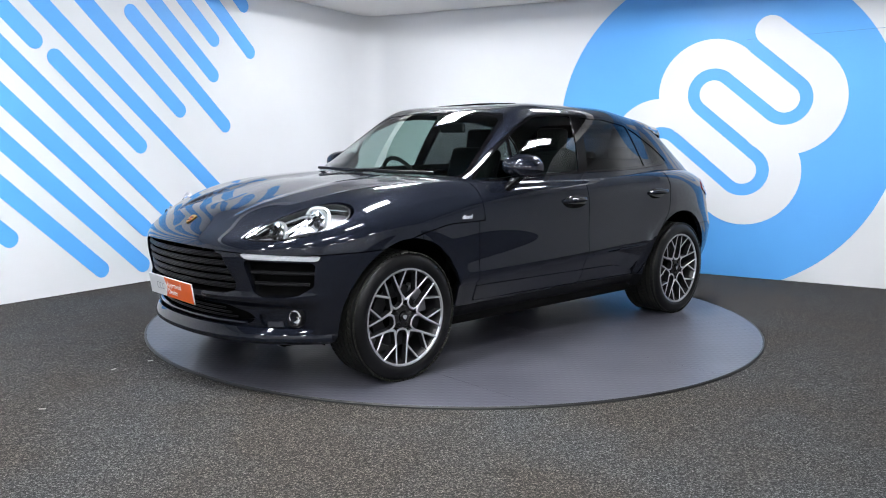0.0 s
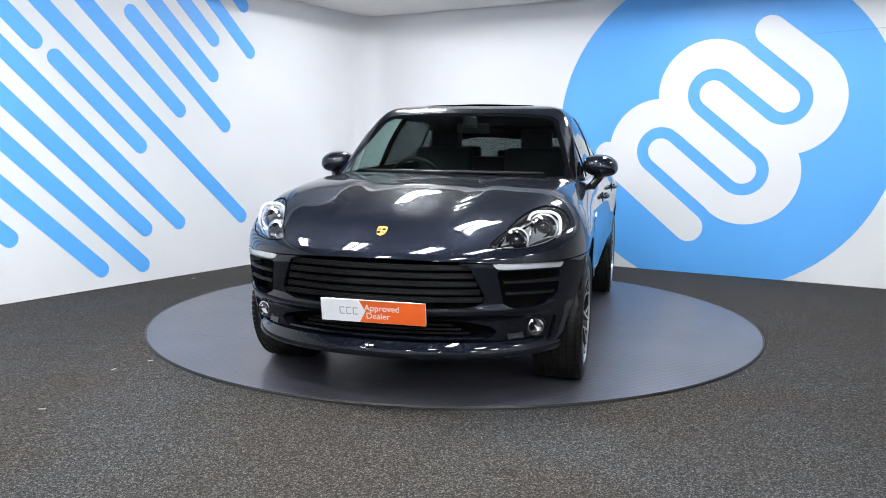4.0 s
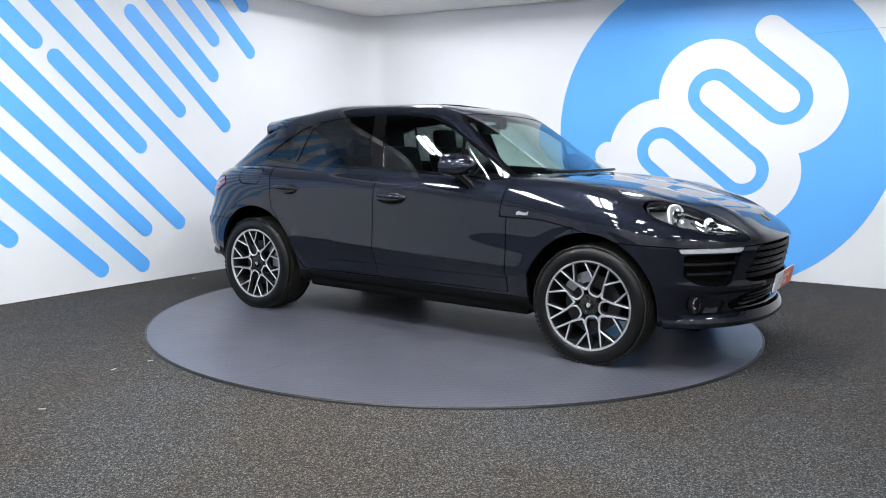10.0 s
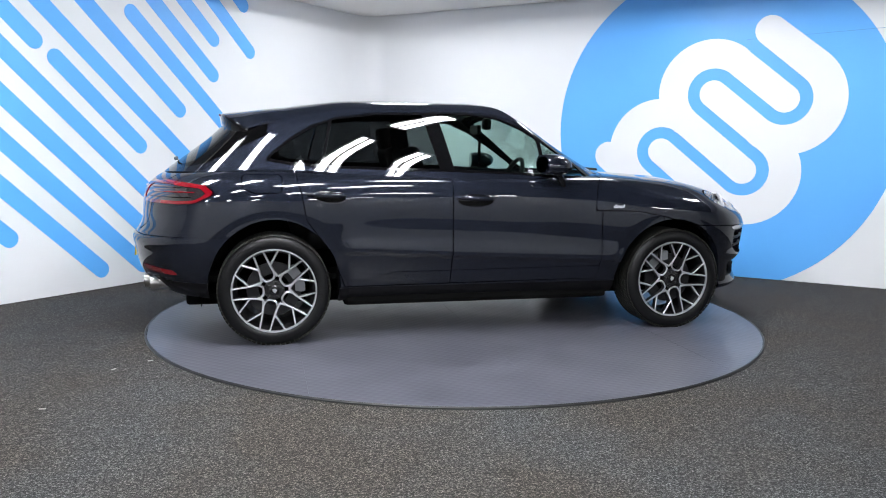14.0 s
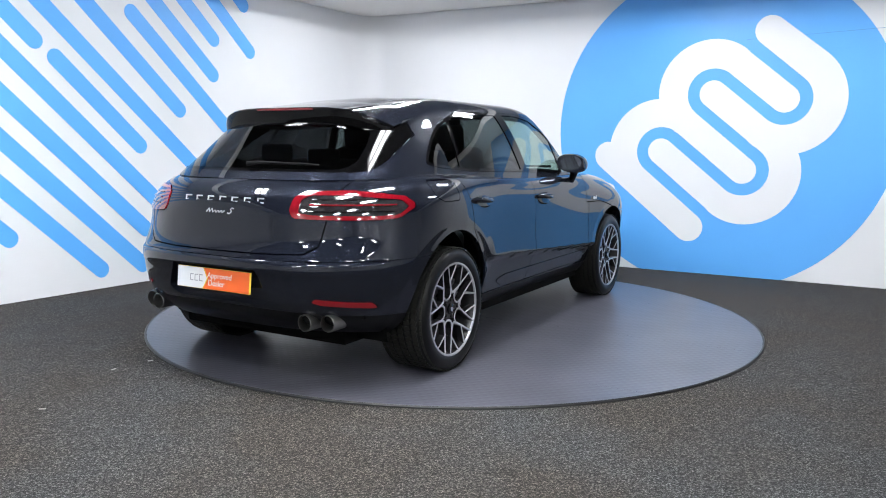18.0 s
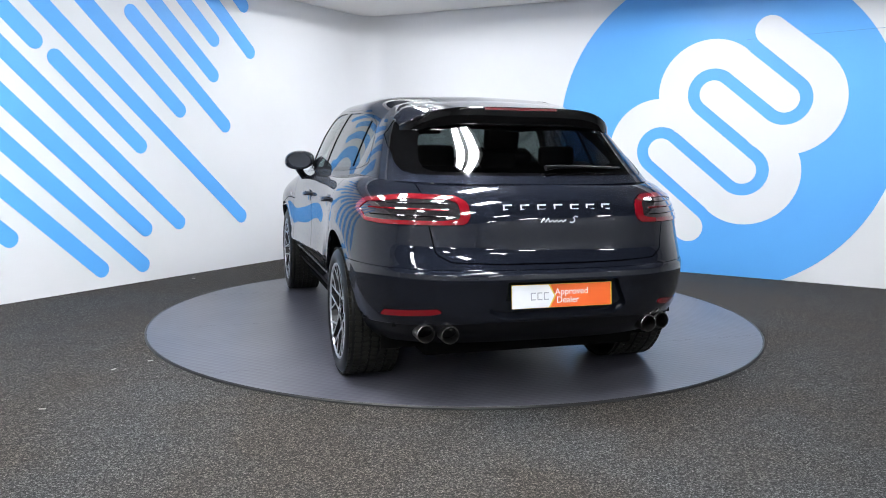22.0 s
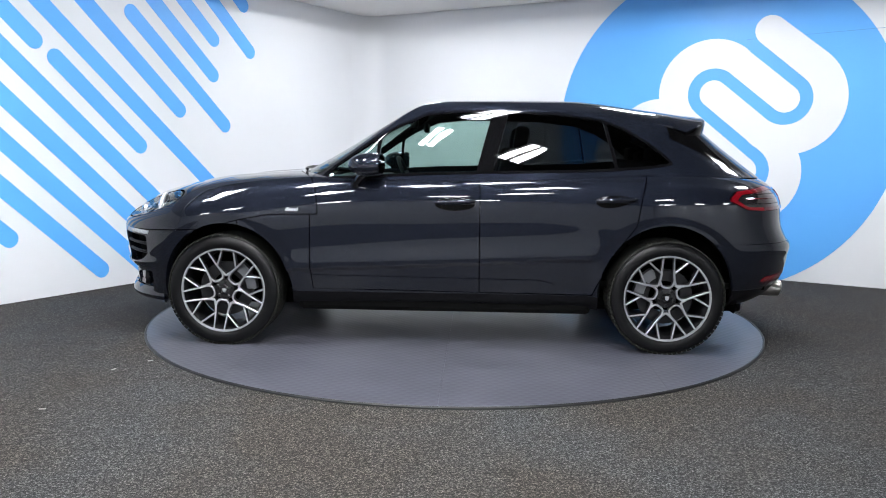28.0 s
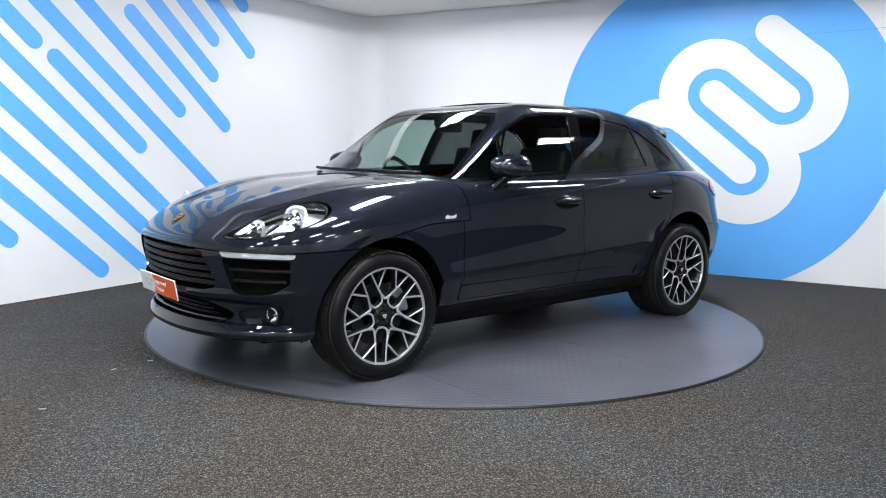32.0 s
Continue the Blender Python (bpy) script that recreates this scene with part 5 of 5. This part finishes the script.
    hub = part("hub", bm, DARKRIM, root, "black wheel hub", True)
    for k in range(5):
        bm = bmesh.new()
        x, y = polar(0.050, math.pi / 2 + 2 * math.pi * (k + 0.5) / 5)
        lathe(bm, [(0.012, -0.04), (0.012, -0.024), (0.008, -0.020), (0.001, -0.020)], 12, Matrix.Translation((x, y, 0)))
        part("wheel_bolt", bm, DARKRIM, hub, smooth=True)
    bm = bmesh.new()
    lathe(bm, [(0.032, -0.03), (0.032, -0.020), (0.027, -0.016), (0.001, -0.015)], 28)
    part("centre_cap", bm, GLOSS, hub, "black centre cap", True)
    bm = bmesh.new()
    slab(bm, [(-0.012, 0.014), (0.012, 0.014), (0.011, -0.004), (0.0, -0.016), (-0.011, -0.004)], 0.001, Matrix.Translation((0, 0, -0.0148)))
    part("cap_mark", bm, ALLOY, hub, "small silver shield mark")
    bm = bmesh.new()
    lathe(bm, [(0.10, -0.085), (0.175, -0.085), (0.175, -0.112), (0.10, -0.112)], 56, Matrix(), True)
    part("brake_disc", bm, STEEL, root, "steel brake disc", True)
    bm = bmesh.new()
    n = 12
    for a0, a1 in ((116, 142), (148, 174)):
        inner = [polar(0.135, math.radians(a0 + (a1 - a0) * i / n)) for i in range(n + 1)]
        outer = [polar(0.198, math.radians(a0 + (a1 - a0) * i / n)) for i in range(n, -1, -1)]
        slab(bm, inner + outer, 0.06, Matrix.Translation((0, 0, -0.125)))
    bridge = [polar(0.150, math.radians(114 + 62 * i / n)) for i in range(n + 1)] + [polar(0.185, math.radians(114 + 62 * i / n)) for i in range(n, -1, -1)]
    slab(bm, bridge, 0.045, Matrix.Translation((0, 0, -0.125)))
    bmesh.ops.bevel(bm, geom=bm.edges[:], offset=0.005, segments=2, affect="EDGES")
    part("brake_caliper", bm, CALIPER, root, "grey brake caliper", True)
    return root


def axle(x, y, turn):
    """The wheel's frame: z outwards, turned about the axle."""
    out = Vector((0, 1 if y > 0 else -1, 0))
    fore = Vector((1, 0, 0))
    m = Matrix((fore, out.cross(fore), out)).transposed().to_4x4()
    return Matrix.Translation((x, y, 0.360)) @ m @ Matrix.Rotation(turn, 4, "Z")


for x, y, w, turns in ((1.4035, 0.940, 0.255, (64.5, -22.0)), (-1.4035, 0.948, 0.285, (180.0, -122.0))):
    first_wheel = build_wheel(w)
    first_wheel.matrix_basis = axle(x, y, radians(turns[0]))
    copy_thing(first_wheel, axle(x, -y, radians(turns[1])))


# -- inside
def cushion(name, size, m, parent, label=""):
    bm = bmesh.new()
    box(bm, size, m, min(size) * 0.35, 4)
    return part(name, bm, SEATS, parent, label, True)


tub = bmesh.new()
box(tub, (3.0, 1.56, 0.04), Matrix.Translation((-0.55, 0, 0.42)))
box(tub, (0.04, 1.50, 0.55), Matrix.Translation((0.95, 0, 0.70)))
part("cabin_floor", tub, LINER, car, "black cabin floor")
for sgn in (1, -1):
    seat = cushion("front_seat", (0.50, 0.50, 0.16), Matrix.Translation((-0.05, 0.37 * sgn, 0.66)), car, "black leather front seat")
    cushion("backrest", (0.14, 0.48, 0.62), Matrix.Translation((-0.38, 0.37 * sgn, 0.98)) @ Matrix.Rotation(-0.28, 4, "Y"), seat)
    cushion("headrest", (0.09, 0.25, 0.17), Matrix.Translation((-0.50, 0.37 * sgn, 1.345)) @ Matrix.Rotation(-0.15, 4, "Y"), seat)
bench = cushion("rear_bench", (0.50, 1.30, 0.16), Matrix.Translation((-0.95, 0, 0.66)), car, "black leather rear bench")
cushion("backrest", (0.14, 1.30, 0.56), Matrix.Translation((-1.28, 0, 0.93)) @ Matrix.Rotation(-0.3, 4, "Y"), bench)
for y in (-0.38, 0.0, 0.38):
    cushion("headrest", (0.08, 0.22, 0.12), Matrix.Translation((-1.39, y, 1.235 - (0.03 if y == 0 else 0))), bench)
dash = cushion("dashboard", (0.46, 1.44, 0.22), Matrix.Translation((0.66, 0, 0.965)), car, "black dashboard")
bm = bmesh.new()
m = Matrix.Translation((0.34, -0.37, 1.03)) @ Matrix.Rotation(-1.15, 4, "Y")
tube(bm, [m @ Vector((0.185 * math.cos(2 * math.pi * i / 40), 0.185 * math.sin(2 * math.pi * i / 40), 0)) for i in range(41)], 0.016, 8, False)
wheel_in = part("steering_wheel", bm, SEATS, car, "black steering wheel", True)
bm = bmesh.new()
box(bm, (0.14, 0.32, 0.03), m, 0.01)
part("steering_hub", bm, SEATS, wheel_in)
bm = bmesh.new()
tube(bm, [m @ Vector((0, 0, 0)), (0.6, -0.37, 0.93)], 0.035, 10)
part("steering_column", bm, SEATS, wheel_in)
bm = bmesh.new()
box(bm, (0.03, 0.24, 0.07), Matrix.Translation((0.17, 0.0, 1.42)), 0.012)
inside_mirror = part("inside_mirror", bm, SEATS, car, "black inside mirror")
bm = bmesh.new()
box(bm, (0.06, 0.10, 0.09), Matrix.Translation((0.26, 0.0, 1.465)), 0.02)
part("sensor_box", bm, SEATS, inside_mirror)
bm = bmesh.new()
box(bm, (0.7, 1.2, 0.02), Matrix.Translation((-1.65, 0, 1.10)), 0.005)
part("parcel_shelf", bm, SEATS, car, "black parcel shelf")
# roof lining and inner pillars, a little inside the skin
lining = Sheet(cabin.p * np.array([0.985, 0.965, 1.0]) - np.array([0.008, 0, 0.028]), cabin.n, cabin.f)
for area in (ws_area, rw_area, inset):
    lining = lining.cut(area, False)
skin("roof_lining", lining.both(), SEATS, car, "dark roof lining", 0)


# ---- motion ----
def motions():
    spin = [(0.0, -136.74), (0.6, -136.6), (1.0, -135.75), (1.5, -133.1), (2.0, -128.4), (2.5, -122.8), (3.0, -116.7), (3.5, -110.6), (5.5, -87.2)]
    # a steady turn after that
    spin += [(t, 60.04 + 11.732 * (t - 18)) for t in (7.0, 9.0, 11.0, 13.0, 15.0, 17.0, 19.0, 21.0, 23.0, 25.0, 27.0, 29.0, 30.0, 30.5)]
    spin += [(31.0, 212.5), (31.5, 216.9), (32.0, 219.6)]
    walk(turntable, [(t, pose(0, 0, 0, 0, 0, a)) for t, a in spin])
    walk(car, [(t, pose(0, 0, 0, 0, 0, a) @ Matrix.Translation((0.0346, 0.1801, -0.005))) for t, a in spin])


motions()
